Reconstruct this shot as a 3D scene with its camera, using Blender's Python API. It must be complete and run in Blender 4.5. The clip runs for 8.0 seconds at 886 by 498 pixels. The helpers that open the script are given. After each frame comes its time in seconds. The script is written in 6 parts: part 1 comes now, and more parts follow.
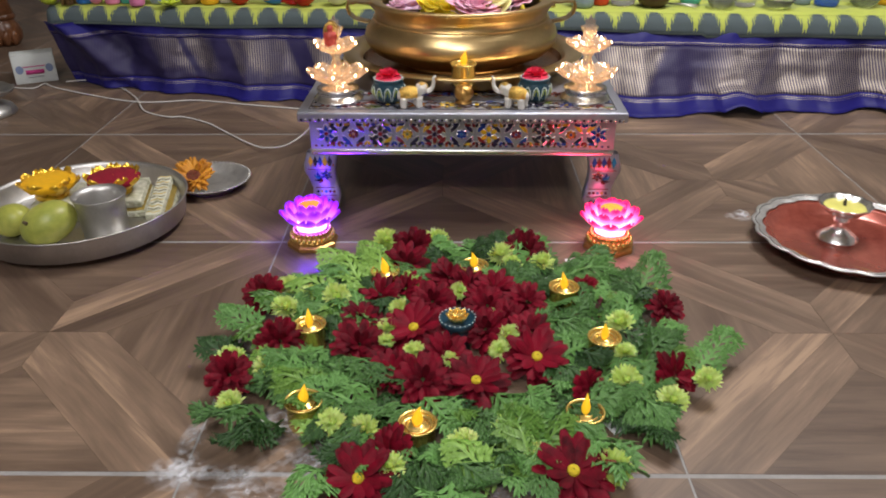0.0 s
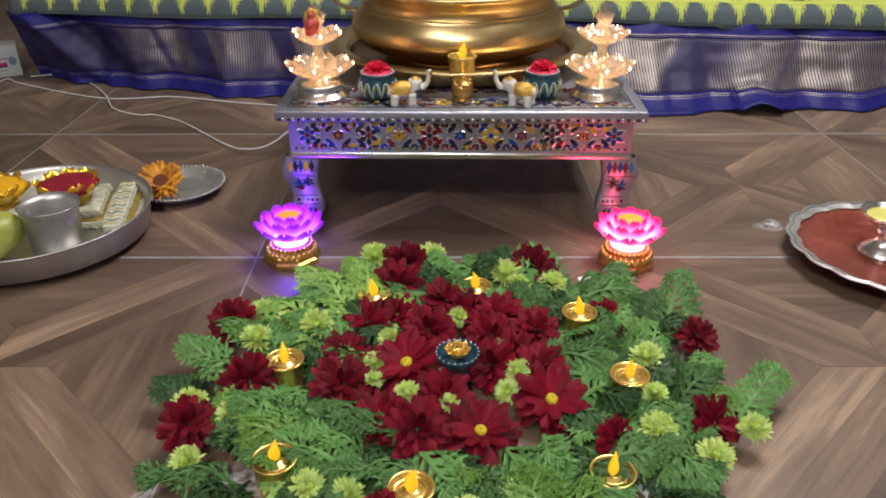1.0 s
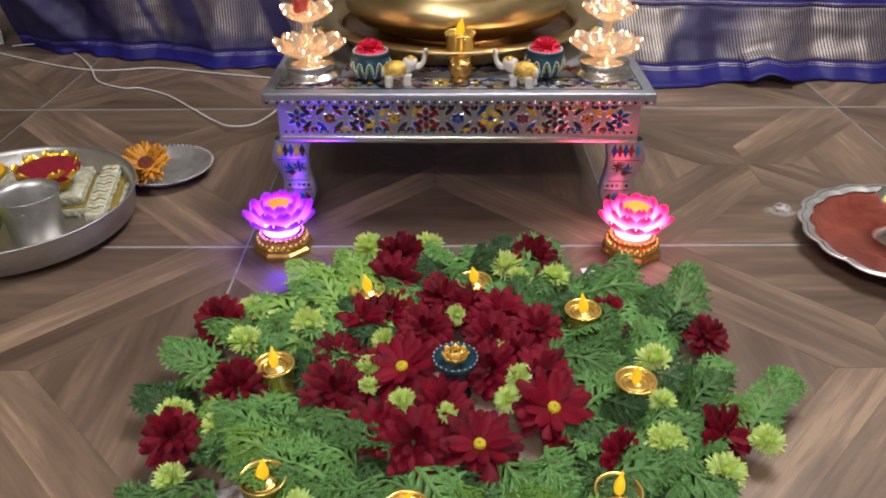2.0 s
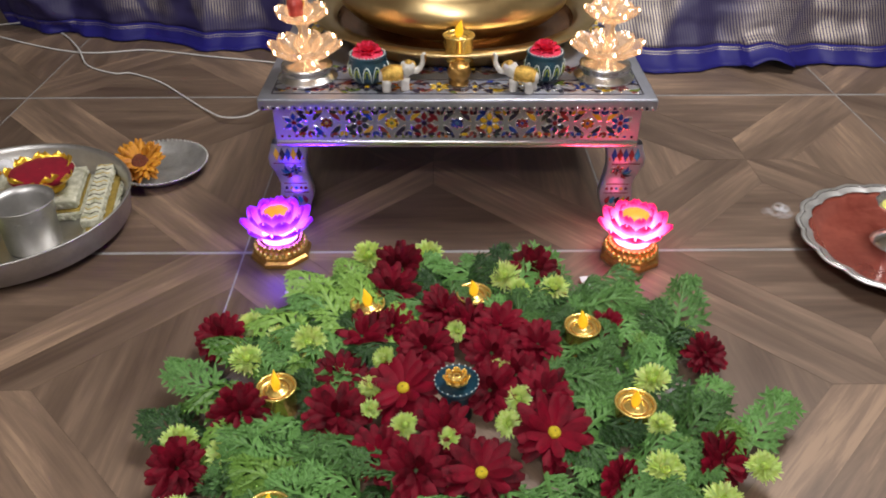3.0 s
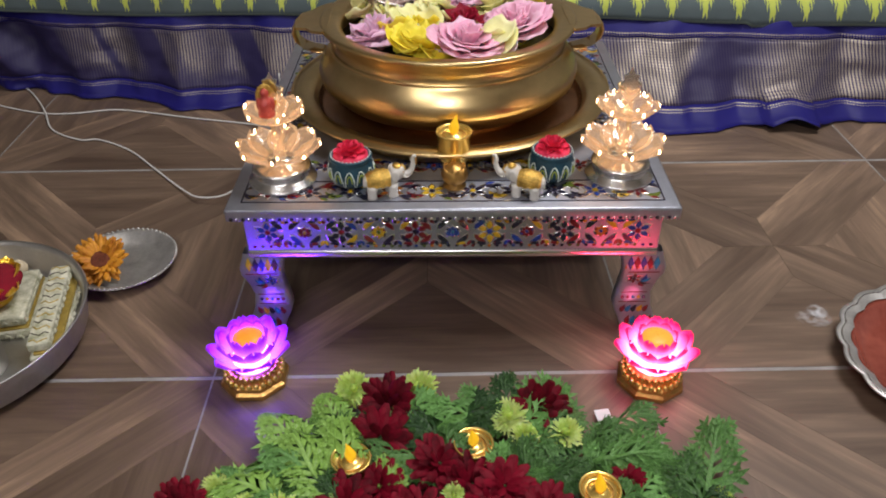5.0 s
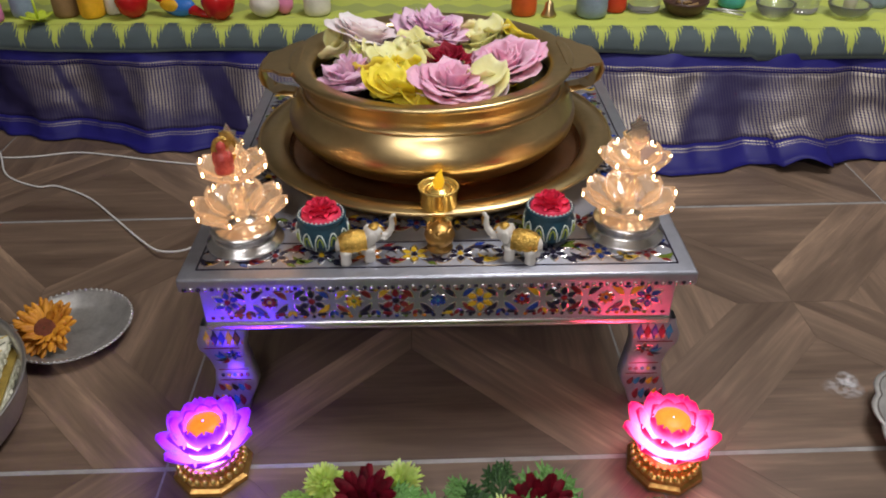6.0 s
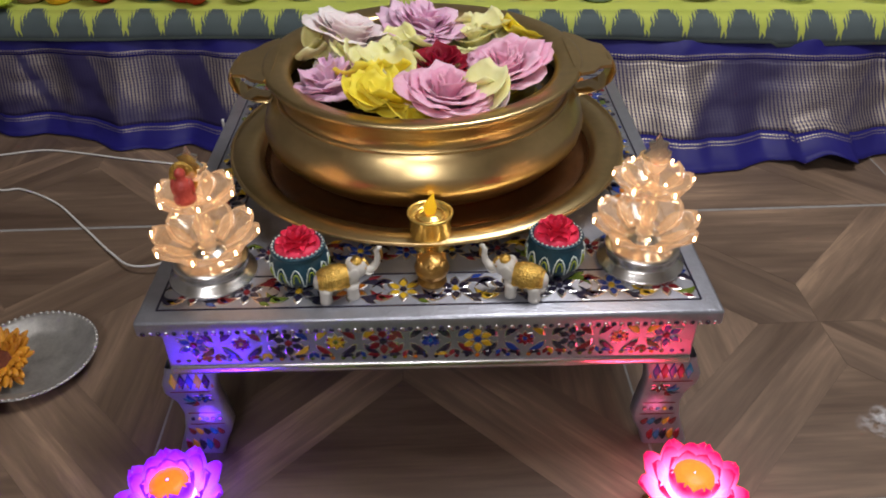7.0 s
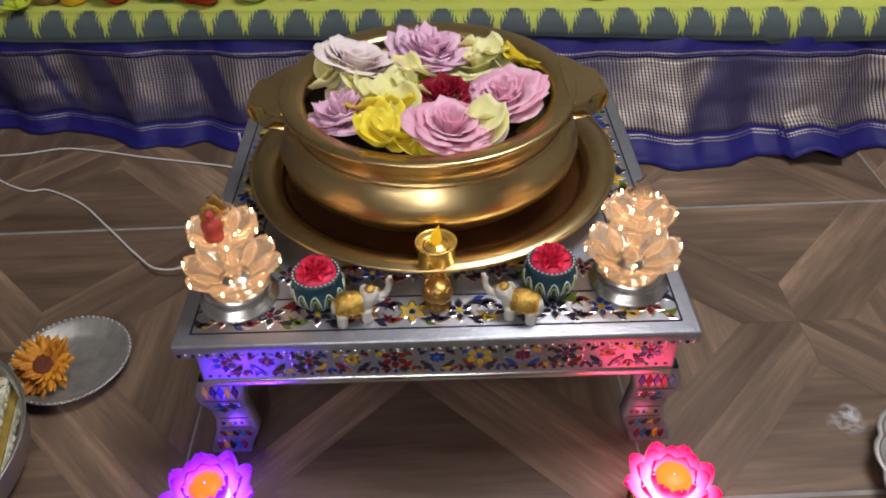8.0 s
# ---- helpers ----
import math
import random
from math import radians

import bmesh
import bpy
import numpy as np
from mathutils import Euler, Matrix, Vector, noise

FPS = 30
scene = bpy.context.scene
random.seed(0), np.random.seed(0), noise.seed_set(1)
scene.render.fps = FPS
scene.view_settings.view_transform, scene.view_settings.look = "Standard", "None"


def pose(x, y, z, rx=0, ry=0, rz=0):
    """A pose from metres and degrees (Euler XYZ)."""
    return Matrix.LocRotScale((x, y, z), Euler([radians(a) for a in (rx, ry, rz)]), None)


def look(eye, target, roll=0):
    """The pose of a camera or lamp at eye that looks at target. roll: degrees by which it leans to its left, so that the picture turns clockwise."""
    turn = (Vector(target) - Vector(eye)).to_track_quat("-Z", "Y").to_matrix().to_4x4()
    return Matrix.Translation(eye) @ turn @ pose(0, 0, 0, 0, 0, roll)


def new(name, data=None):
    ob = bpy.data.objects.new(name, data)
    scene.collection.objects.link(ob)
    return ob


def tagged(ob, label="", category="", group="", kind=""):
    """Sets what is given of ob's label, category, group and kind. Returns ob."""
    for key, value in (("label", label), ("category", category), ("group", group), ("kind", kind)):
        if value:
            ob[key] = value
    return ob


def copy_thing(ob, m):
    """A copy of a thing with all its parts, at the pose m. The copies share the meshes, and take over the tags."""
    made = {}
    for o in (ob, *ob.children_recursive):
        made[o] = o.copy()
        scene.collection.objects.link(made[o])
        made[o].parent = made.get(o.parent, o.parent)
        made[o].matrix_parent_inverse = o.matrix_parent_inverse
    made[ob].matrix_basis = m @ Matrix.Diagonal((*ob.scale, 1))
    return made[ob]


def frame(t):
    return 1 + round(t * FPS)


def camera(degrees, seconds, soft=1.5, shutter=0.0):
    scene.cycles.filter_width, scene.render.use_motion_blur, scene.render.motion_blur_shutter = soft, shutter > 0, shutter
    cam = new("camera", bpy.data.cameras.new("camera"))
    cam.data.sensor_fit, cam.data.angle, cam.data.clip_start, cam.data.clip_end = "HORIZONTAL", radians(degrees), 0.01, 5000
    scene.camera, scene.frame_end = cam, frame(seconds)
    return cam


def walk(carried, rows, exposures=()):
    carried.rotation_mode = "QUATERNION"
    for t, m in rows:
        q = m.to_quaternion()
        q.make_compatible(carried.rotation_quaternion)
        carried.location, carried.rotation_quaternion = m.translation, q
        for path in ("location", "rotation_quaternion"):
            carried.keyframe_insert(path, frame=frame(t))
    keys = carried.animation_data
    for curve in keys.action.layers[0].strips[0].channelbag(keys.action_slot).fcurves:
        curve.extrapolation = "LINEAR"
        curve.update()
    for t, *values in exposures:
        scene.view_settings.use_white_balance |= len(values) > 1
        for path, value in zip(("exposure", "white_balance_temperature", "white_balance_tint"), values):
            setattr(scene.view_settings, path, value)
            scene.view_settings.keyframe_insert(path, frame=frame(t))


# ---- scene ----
cam = camera(59.7, 8.0, soft=1.9)
PATH = [
    (0, (0.02, -1.284, 0.667), (-0.003, 0.483, -0.271), -0.3),
    (0.5, (0.013, -1.194, 0.641), (0.002, 0.576, -0.29), -0.1),
    (1, (0.012, -1.125, 0.62), (0.008, 0.637, -0.327), -0.1),
    (1.5, (0.018, -1.086, 0.617), (0.014, 0.655, -0.368), -0.2),
    (3, (0.005, -1.005, 0.709), (0.022, 0.633, -0.439), 0.0),
    (3.5, (0.006, -0.99, 0.712), (0.037, 0.637, -0.45), 0.2),
    (4, (0.008, -0.95, 0.745), (0.035, 0.67, -0.428), -0.1),
    (4.5, (0.017, -0.856, 0.763), (0.037, 0.755, -0.422), -0.3),
    (5, (0.015, -0.786, 0.771), (0.033, 0.848, -0.383), -0.5),
    (6.3, (0.031, -0.613, 0.734), (0.074, 1.057, -0.366), -0.6),
    (6.5, (0.033, -0.588, 0.73), (0.072, 1.067, -0.392), -0.7),
    (7, (0.038, -0.522, 0.745), (0.078, 1.098, -0.428), -0.9),
    (7.5, (0.032, -0.503, 0.803), (0.069, 1.079, -0.42), -1.2),
    (8, (0.04, -0.531, 0.866), (0.062, 1.005, -0.414), -1.7),
]
walk(cam, [(t, look(eye, target, roll)) for t, eye, target, roll in PATH],
     exposures=[(0.0, 0.08), (3.0, 0.02), (5.0, -0.18), (6.5, -0.40), (8.0, -0.44)])

# ---------- world and large lights ----------
world = bpy.data.worlds.new("room_air")
scene.world = world
world.use_nodes = True
world.node_tree.nodes["Background"].inputs[0].default_value = (0.97, 0.98, 1.0, 1)
world.node_tree.nodes["Background"].inputs[1].default_value = 0.10


def unseen_lamp(x, y, z, watts, size, colour):
    data = bpy.data.lights.new("unseen_lamp", "AREA")
    data.energy, data.size, data.color = watts, size, colour
    ob = new("unseen_lamp", data)
    ob.matrix_basis = pose(x, y, z)
    return ob


unseen_lamp(0.85, 0.35, 2.54, 58, 0.9, (1.0, 0.970, 0.980))
unseen_lamp(-0.10, -2.75, 2.47, 44, 0.36, (1.0, 0.970, 0.980))
# added fill for the front left of the arrangement; no such lamp is known
unseen_lamp(-0.95, -1.75, 2.54, 20, 0.6, (1.0, 0.970, 0.980))

# ---------- materials ----------


def material(name, colour, rough=0.5, metal=0.0, vary=0.15, scale=30.0, bump=0.0, bump_scale=120.0, spread=0.0,
             emit=None, strength=0.0, transmission=0.0, coat=0.0, second=None, ior=1.45, sheen=0.0, spec=0.5, soft_light=0.0):
    """A surface with colour variation at two scales, optional relief and a spread from object to object."""
    m = bpy.data.materials.new(name)
    m.use_nodes = True
    nt = m.node_tree
    p = nt.nodes["Principled BSDF"]
    tc = nt.nodes.new("ShaderNodeTexCoord")
    big, fine = nt.nodes.new("ShaderNodeTexNoise"), nt.nodes.new("ShaderNodeTexNoise")
    big.inputs["Scale"].default_value, fine.inputs["Scale"].default_value = scale, scale * 7
    big.inputs["Detail"].default_value = 4
    add = nt.nodes.new("ShaderNodeMath")
    add.operation = "MULTIPLY_ADD"
    nt.links.new(tc.outputs["Object"], big.inputs["Vector"])
    nt.links.new(tc.outputs["Object"], fine.inputs["Vector"])
    nt.links.new(fine.outputs["Fac"], add.inputs[0])
    add.inputs[1].default_value = 0.4
    nt.links.new(big.outputs["Fac"], add.inputs[2])
    last = add.outputs[0]
    if spread:
        info = nt.nodes.new("ShaderNodeObjectInfo")
        rnd = nt.nodes.new("ShaderNodeMath")
        rnd.operation = "MULTIPLY_ADD"
        nt.links.new(info.outputs["Random"], rnd.inputs[0])
        rnd.inputs[1].default_value = spread
        nt.links.new(last, rnd.inputs[2])
        sub = nt.nodes.new("ShaderNodeMath")
        sub.operation = "SUBTRACT"
        nt.links.new(rnd.outputs[0], sub.inputs[0])
        sub.inputs[1].default_value = spread / 2
        last = sub.outputs[0]
    ramp = nt.nodes.new("ShaderNodeValToRGB")
    ramp.color_ramp.elements[0].position, ramp.color_ramp.elements[1].position = 0.35, 1.05
    lo = tuple(c * (1 - vary) for c in colour)
    hi = second if second else tuple(min(1, c * (1 + vary)) for c in colour)
    ramp.color_ramp.elements[0].color, ramp.color_ramp.elements[1].color = (*lo, 1), (*hi, 1)
    nt.links.new(last, ramp.inputs[0])
    nt.links.new(ramp.outputs[0], p.inputs["Base Color"])
    p.inputs["Roughness"].default_value, p.inputs["Metallic"].default_value = rough, metal
    p.inputs["Transmission Weight"].default_value, p.inputs["Coat Weight"].default_value = transmission, coat
    p.inputs["IOR"].default_value = ior
    p.inputs["Sheen Weight"].default_value = sheen
    p.inputs["Specular IOR Level"].default_value = spec
    if soft_light:
        p.inputs["Subsurface Weight"].default_value, p.inputs["Subsurface Scale"].default_value = soft_light, 0.006
        p.inputs["Subsurface Radius"].default_value = (1.0, 0.7, 0.6)
    if emit:
        p.inputs["Emission Color"].default_value, p.inputs["Emission Strength"].default_value = (*emit, 1), strength
    if bump:
        bn, bt = nt.nodes.new("ShaderNodeBump"), nt.nodes.new("ShaderNodeTexNoise")
        bt.inputs["Scale"].default_value, bn.inputs["Strength"].default_value = bump_scale, bump
        bn.inputs["Distance"].default_value = 0.002
        nt.links.new(tc.outputs["Object"], bt.inputs["Vector"])
        nt.links.new(bt.outputs["Fac"], bn.inputs["Height"])
        nt.links.new(bn.outputs[0], p.inputs["Normal"])
    return m


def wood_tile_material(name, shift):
    """Wood-look porcelain: streaks along the local x axis, tone from piece to piece; shift lightens the print."""
    m = bpy.data.materials.new(name)
    m.use_nodes = True
    nt = m.node_tree
    N, L = nt.nodes.new, nt.links.new
    p = nt.nodes["Principled BSDF"]
    tc, info, mp = N("ShaderNodeTexCoord"), N("ShaderNodeObjectInfo"), N("ShaderNodeMapping")
    off = N("ShaderNodeVectorMath")
    off.operation = "MULTIPLY_ADD"
    L(info.outputs["Random"], off.inputs[0])
    off.inputs[1].default_value = (7.0, 13.0, 5.0)
    L(tc.outputs["Object"], off.inputs[2])
    mp.inputs["Scale"].default_value = (3.4, 46.0, 1.0)
    L(off.outputs[0], mp.inputs["Vector"])
    grain = N("ShaderNodeTexNoise")
    grain.inputs["Scale"].default_value, grain.inputs["Detail"].default_value, grain.inputs["Distortion"].default_value = 1.7, 10, 0.5
    grain.inputs["Roughness"].default_value = 0.68
    L(mp.outputs[0], grain.inputs["Vector"])
    mp2 = N("ShaderNodeMapping")
    mp2.inputs["Scale"].default_value = (2.0, 11.0, 1.0)
    L(off.outputs[0], mp2.inputs["Vector"])
    cloud = N("ShaderNodeTexNoise")
    cloud.inputs["Scale"].default_value, cloud.inputs["Detail"].default_value = 1.3, 3
    L(mp2.outputs[0], cloud.inputs["Vector"])
    mix = N("ShaderNodeMath")
    mix.operation = "MULTIPLY_ADD"
    L(cloud.outputs["Fac"], mix.inputs[0])
    mix.inputs[1].default_value = 0.78
    soft = N("ShaderNodeMath")
    soft.operation = "MULTIPLY_ADD"
    L(grain.outputs["Fac"], soft.inputs[0])
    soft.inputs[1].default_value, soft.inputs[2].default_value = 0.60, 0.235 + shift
    L(soft.outputs[0], mix.inputs[2])
    rnd = N("ShaderNodeMath")
    rnd.operation = "MULTIPLY_ADD"
    L(info.outputs["Random"], rnd.inputs[0])
    rnd.inputs[1].default_value = 0.20
    L(mix.outputs[0], rnd.inputs[2])
    ramp = N("ShaderNodeValToRGB")
    el = ramp.color_ramp.elements
    el[0].position, el[0].color = 0.62, (0.080, 0.050, 0.034, 1)
    el[1].position, el[1].color = 1.0, (0.345, 0.232, 0.150, 1)
    for pos, col in ((0.81, (0.145, 0.097, 0.066, 1)), (0.92, (0.220, 0.147, 0.099, 1))):
        e = el.new(pos)
        e.color = col
    half = N("ShaderNodeMath")
    half.operation = "MULTIPLY"
    half.inputs[1].default_value = 0.775
    L(rnd.outputs[0], half.inputs[0])
    L(half.outputs[0], ramp.inputs[0])
    L(ramp.outputs[0], p.inputs["Base Color"])
    p.inputs["Roughness"].default_value, p.inputs["Specular IOR Level"].default_value = 0.4, 0.6
    rr = N("ShaderNodeMapRange")
    rr.inputs["To Min"].default_value, rr.inputs["To Max"].default_value = 0.34, 0.55
    L(cloud.outputs["Fac"], rr.inputs["Value"])
    L(rr.outputs[0], p.inputs["Roughness"])
    bn = N("ShaderNodeBump")
    bn.inputs["Strength"].default_value, bn.inputs["Distance"].default_value = 0.12, 0.001
    L(grain.outputs["Fac"], bn.inputs["Height"])
    L(bn.outputs[0], p.inputs["Normal"])
    return m


def math_chain(nt):
    """Short hand for arithmetic nodes."""
    def do(op, a, b=0.0, c=0.0):
        n = nt.nodes.new("ShaderNodeMath")
        n.operation = op
        for i, v in enumerate((a, b, c)):
            if isinstance(v, (int, float)):
                n.inputs[i].default_value = v
            else:
                nt.links.new(v, n.inputs[i])
        return n.outputs[0]
    return do


def mix_colour(nt, fac, a, b):
    n = nt.nodes.new("ShaderNodeMix")
    n.data_type = "RGBA"
    if isinstance(fac, (int, float)):
        n.inputs[0].default_value = fac
    else:
        nt.links.new(fac, n.inputs[0])
    for i, v in ((6, a), (7, b)):
        if isinstance(v, tuple):
            n.inputs[i].default_value = (*v, 1)
        else:
            nt.links.new(v, n.inputs[i])
    return n.outputs[2]


def saree_material():
    """Silk with a wide woven gold panel between blue borders; uv is metres along and metres up the drop."""
    m = bpy.data.materials.new("saree_silk")
    m.use_nodes = True
    nt = m.node_tree
    p = nt.nodes["Principled BSDF"]
    do = math_chain(nt)
    uv = nt.nodes.new("ShaderNodeTexCoord")
    sep = nt.nodes.new("ShaderNodeSeparateXYZ")
    nt.links.new(uv.outputs["UV"], sep.inputs[0])
    u, v = sep.outputs[0], sep.outputs[1]
    wave_u = do("ABSOLUTE", do("SINE", do("MULTIPLY", u, math.pi / 0.0072)))
    zig = do("MULTIPLY", do("SINE", do("MULTIPLY", v, 2 * math.pi / 0.0055)), 0.28)
    stripe = do("GREATER_THAN", do("ADD", wave_u, zig), 0.62)
    inside = do("MULTIPLY", do("GREATER_THAN", v, 0.0542), do("LESS_THAN", v, 0.1898))
    line = do("GREATER_THAN", do("SINE", do("MULTIPLY", u, 2 * math.pi / 0.006)), -0.2)
    l1 = do("MULTIPLY", line, do("COMPARE", v, 0.199, 0.0016))
    l2 = do("MULTIPLY", line, do("COMPARE", v, 0.194, 0.0010))
    l3 = do("MULTIPLY", line, do("COMPARE", v, 0.046, 0.0014))
    l4 = do("MULTIPLY", line, do("COMPARE", v, 0.040, 0.0010))
    # the metal thread's sheen on some folds is painted in; its edges run aslant
    turn = nt.nodes.new("ShaderNodeMapRange")
    turn.inputs["From Min"].default_value, turn.inputs["From Max"].default_value = 0.0, 0.45
    turn.inputs["To Min"].default_value, turn.inputs["To Max"].default_value = -0.40, 0.70
    nt.links.new(u, turn.inputs["Value"])
    slant = do("ADD", u, do("MULTIPLY", turn.outputs[0], do("SUBTRACT", 0.15, v)))
    wob = nt.nodes.new("ShaderNodeTexNoise")
    wob.inputs["Scale"].default_value, wob.inputs["Detail"].default_value = 16, 3
    nt.links.new(uv.outputs["UV"], wob.inputs["Vector"])
    slant = do("ADD", slant, do("MULTIPLY", do("SUBTRACT", wob.outputs["Fac"], 0.5), 0.02))
    face = nt.nodes.new("ShaderNodeValToRGB")
    el = face.color_ramp.elements
    el[0].position, el[0].color = 0.0, (0.02, 0.02, 0.02, 1)
    el[1].position, el[1].color = 1.0, (0.85, 0.85, 0.85, 1)
    for x, level in ((-0.90, 0.02), (-0.89, 0.25), (-0.80, 0.60), (-0.795, 0.02), (-0.775, 0.02), (-0.77, 0.80), (-0.735, 0.60), (-0.70, 0.15), (-0.69, 0.02), (-0.64, 0.02), (-0.635, 0.55), (-0.60, 0.35),
                     (-0.595, 0.12), (-0.585, 0.80), (-0.51, 0.35), (-0.46, 0.50), (-0.45, 0.02), (-0.39, 0.02), (-0.385, 0.90), (-0.30, 0.60), (-0.10, 0.20), (0.42, 0.30), (0.49, 0.90), (0.62, 0.85), (0.645, 0.06), (0.76, 0.08), (0.86, 0.80), (0.945, 0.80), (0.955, 0.40), (0.985, 0.85)):
        e = el.new((x + 1.3) / 2.6)
        e.color = (level, level, level, 1)
    nt.links.new(do("DIVIDE", do("ADD", slant, 1.3), 2.6), face.inputs[0])
    # for u below 0.3 the painted sheen weakens towards the hem
    upper = nt.nodes.new("ShaderNodeMapRange")
    upper.inputs["From Min"].default_value, upper.inputs["From Max"].default_value = 0.075, 0.105
    nt.links.new(do("ADD", v, do("MULTIPLY", do("SUBTRACT", wob.outputs["Fac"], 0.5), 0.06)), upper.inputs["Value"])
    stripe = do("MULTIPLY", stripe, do("MULTIPLY", face.outputs[0], do("MAXIMUM", do("MULTIPLY_ADD", upper.outputs[0], 0.8, 0.2), do("GREATER_THAN", u, 0.3))))
    gold = do("MINIMUM", do("ADD", do("MULTIPLY", stripe, inside), do("ADD", do("ADD", l1, l2), do("ADD", l3, l4))), 1.0)
    noise_n = nt.nodes.new("ShaderNodeTexNoise")
    noise_n.inputs["Scale"].default_value, noise_n.inputs["Detail"].default_value = 9, 5
    nt.links.new(uv.outputs["UV"], noise_n.inputs["Vector"])
    ground = mix_colour(nt, inside, (0.014, 0.012, 0.165), (0.026, 0.020, 0.074))
    ground = mix_colour(nt, do("MULTIPLY", noise_n.outputs["Fac"], 0.5), ground, (0.02, 0.017, 0.07))
    colour = mix_colour(nt, gold, ground, (0.36, 0.31, 0.25))
    nt.links.new(colour, p.inputs["Base Color"])
    nt.links.new(do("MULTIPLY", gold, 0.85), p.inputs["Metallic"])
    p.inputs["Roughness"].default_value = 0.5
    p.inputs["Specular IOR Level"].default_value = 0.2
    weave = nt.nodes.new("ShaderNodeBump")
    weave.inputs["Strength"].default_value, weave.inputs["Distance"].default_value = 0.25, 0.0008
    nt.links.new(do("ADD", do("MULTIPLY", gold, 0.6), noise_n.outputs["Fac"]), weave.inputs["Height"])
    nt.links.new(weave.outputs[0], p.inputs["Normal"])
    return m


def ikat_material():
    """Lime cotton with a slate border into which flame-shaped points hang; uv is metres along and metres up from the hem."""
    m = bpy.data.materials.new("ikat_cotton")
    m.use_nodes = True
    nt = m.node_tree
    p = nt.nodes["Principled BSDF"]
    do = math_chain(nt)
    tc = nt.nodes.new("ShaderNodeTexCoord")
    sep = nt.nodes.new("ShaderNodeSeparateXYZ")
    nt.links.new(tc.outputs["UV"], sep.inputs[0])
    jag = nt.nodes.new("ShaderNodeTexNoise")
    jag.inputs["Scale"].default_value = 60
    nt.links.new(tc.outputs["UV"], jag.inputs["Vector"])
    u = do("ADD", sep.outputs[0], do("MULTIPLY", do("SUBTRACT", jag.outputs["Fac"], 0.5), 0.010))
    v = sep.outputs[1]
    cell = do("FRACT", do("DIVIDE", u, 0.0735))
    side = do("MULTIPLY", do("ABSOLUTE", do("SUBTRACT", cell, 0.5)), 2.0)
    # forked flame: a pair of long prongs, then shorter ones up each side
    prongs = nt.nodes.new("ShaderNodeValToRGB")
    el = prongs.color_ramp.elements
    el[0].position, el[0].color = 0.0, (0.24, 0.24, 0.24, 1)
    el[1].position, el[1].color = 1.0, (1.0, 1.0, 1.0, 1)
    for pos, level in ((0.12, 0.03), (0.22, 0.70), (0.31, 0.30), (0.40, 0.88), (0.48, 0.50), (0.56, 1.0), (0.64, 0.74), (0.70, 1.0)):
        e = el.new(pos)
        e.color = (level, level, level, 1)
    nt.links.new(side, prongs.inputs[0])
    reach = do("MULTIPLY_ADD", prongs.outputs[0], 0.066, 0.004)
    lime = do("GREATER_THAN", v, reach)
    hem = do("LESS_THAN", v, 0.005)
    blot = nt.nodes.new("ShaderNodeTexNoise")
    blot.inputs["Scale"].default_value, blot.inputs["Detail"].default_value = 14, 4
    nt.links.new(tc.outputs["UV"], blot.inputs["Vector"])
    slate = mix_colour(nt, blot.outputs["Fac"], (0.058, 0.082, 0.088), (0.092, 0.122, 0.128))
    green = mix_colour(nt, blot.outputs["Fac"], (0.40, 0.48, 0.07), (0.53, 0.58, 0.12))
    pattern = do("MULTIPLY", do("GREATER_THAN", v, 0.11), do("GREATER_THAN", do("SINE", do("MULTIPLY", u, 90.0)), do("MULTIPLY", do("SINE", do("MULTIPLY", v, 60.0)), 1.4)))
    green = mix_colour(nt, do("MULTIPLY", pattern, 0.35), green, (0.10, 0.13, 0.13))
    colour = mix_colour(nt, lime, slate, green)
    colour = mix_colour(nt, hem, colour, (0.14, 0.19, 0.17))
    nt.links.new(colour, p.inputs["Base Color"])
    p.inputs["Roughness"].default_value = 0.85
    bn = nt.nodes.new("ShaderNodeBump")
    bn.inputs["Strength"].default_value, bn.inputs["Distance"].default_value = 0.3, 0.001
    fine = nt.nodes.new("ShaderNodeTexNoise")
    fine.inputs["Scale"].default_value = 500
    nt.links.new(tc.outputs["UV"], fine.inputs["Vector"])
    nt.links.new(fine.outputs["Fac"], bn.inputs["Height"])
    nt.links.new(bn.outputs[0], p.inputs["Normal"])
    return m


WOOD_TILE = wood_tile_material("wood_look_tile", 0.0)
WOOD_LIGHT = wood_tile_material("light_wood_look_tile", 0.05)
SAREE = saree_material()
IKAT = ikat_material()
GROUT = material("grout", (0.27, 0.26, 0.25), 0.7, vary=0.3, scale=20, bump=0.3)
TILE_BODY = material("tile_body", (0.10, 0.07, 0.05), 0.6)
PLASTER = material("wall_plaster", (0.42, 0.41, 0.40), 0.85, vary=0.06, scale=3, bump=0.1)
CEILING_PAINT = material("ceiling_paint", (0.78, 0.76, 0.72), 0.9, vary=0.04, scale=3)
SILVER = material("embossed_silver_sheet", (0.42, 0.435, 0.50), 0.36, 0.8, vary=0.12, scale=60, bump=0.25, bump_scale=260)
SILVER_PLAIN = material("polished_silver", (0.82, 0.81, 0.80), 0.26, 1.0, vary=0.08, scale=40)
STEEL = material("brushed_steel", (0.56, 0.55, 0.53), 0.44, 1.0, vary=0.16, scale=25, bump=0.05, bump_scale=90)
OLD_SILVER = material("old_silver", (0.52, 0.51, 0.49), 0.46, 0.85, vary=0.3, scale=40, bump=0.15, bump_scale=150)
BRASS = material("polished_brass", (0.73, 0.54, 0.26), 0.31, 1.0, vary=0.14, scale=14, bump=0.02, bump_scale=60)
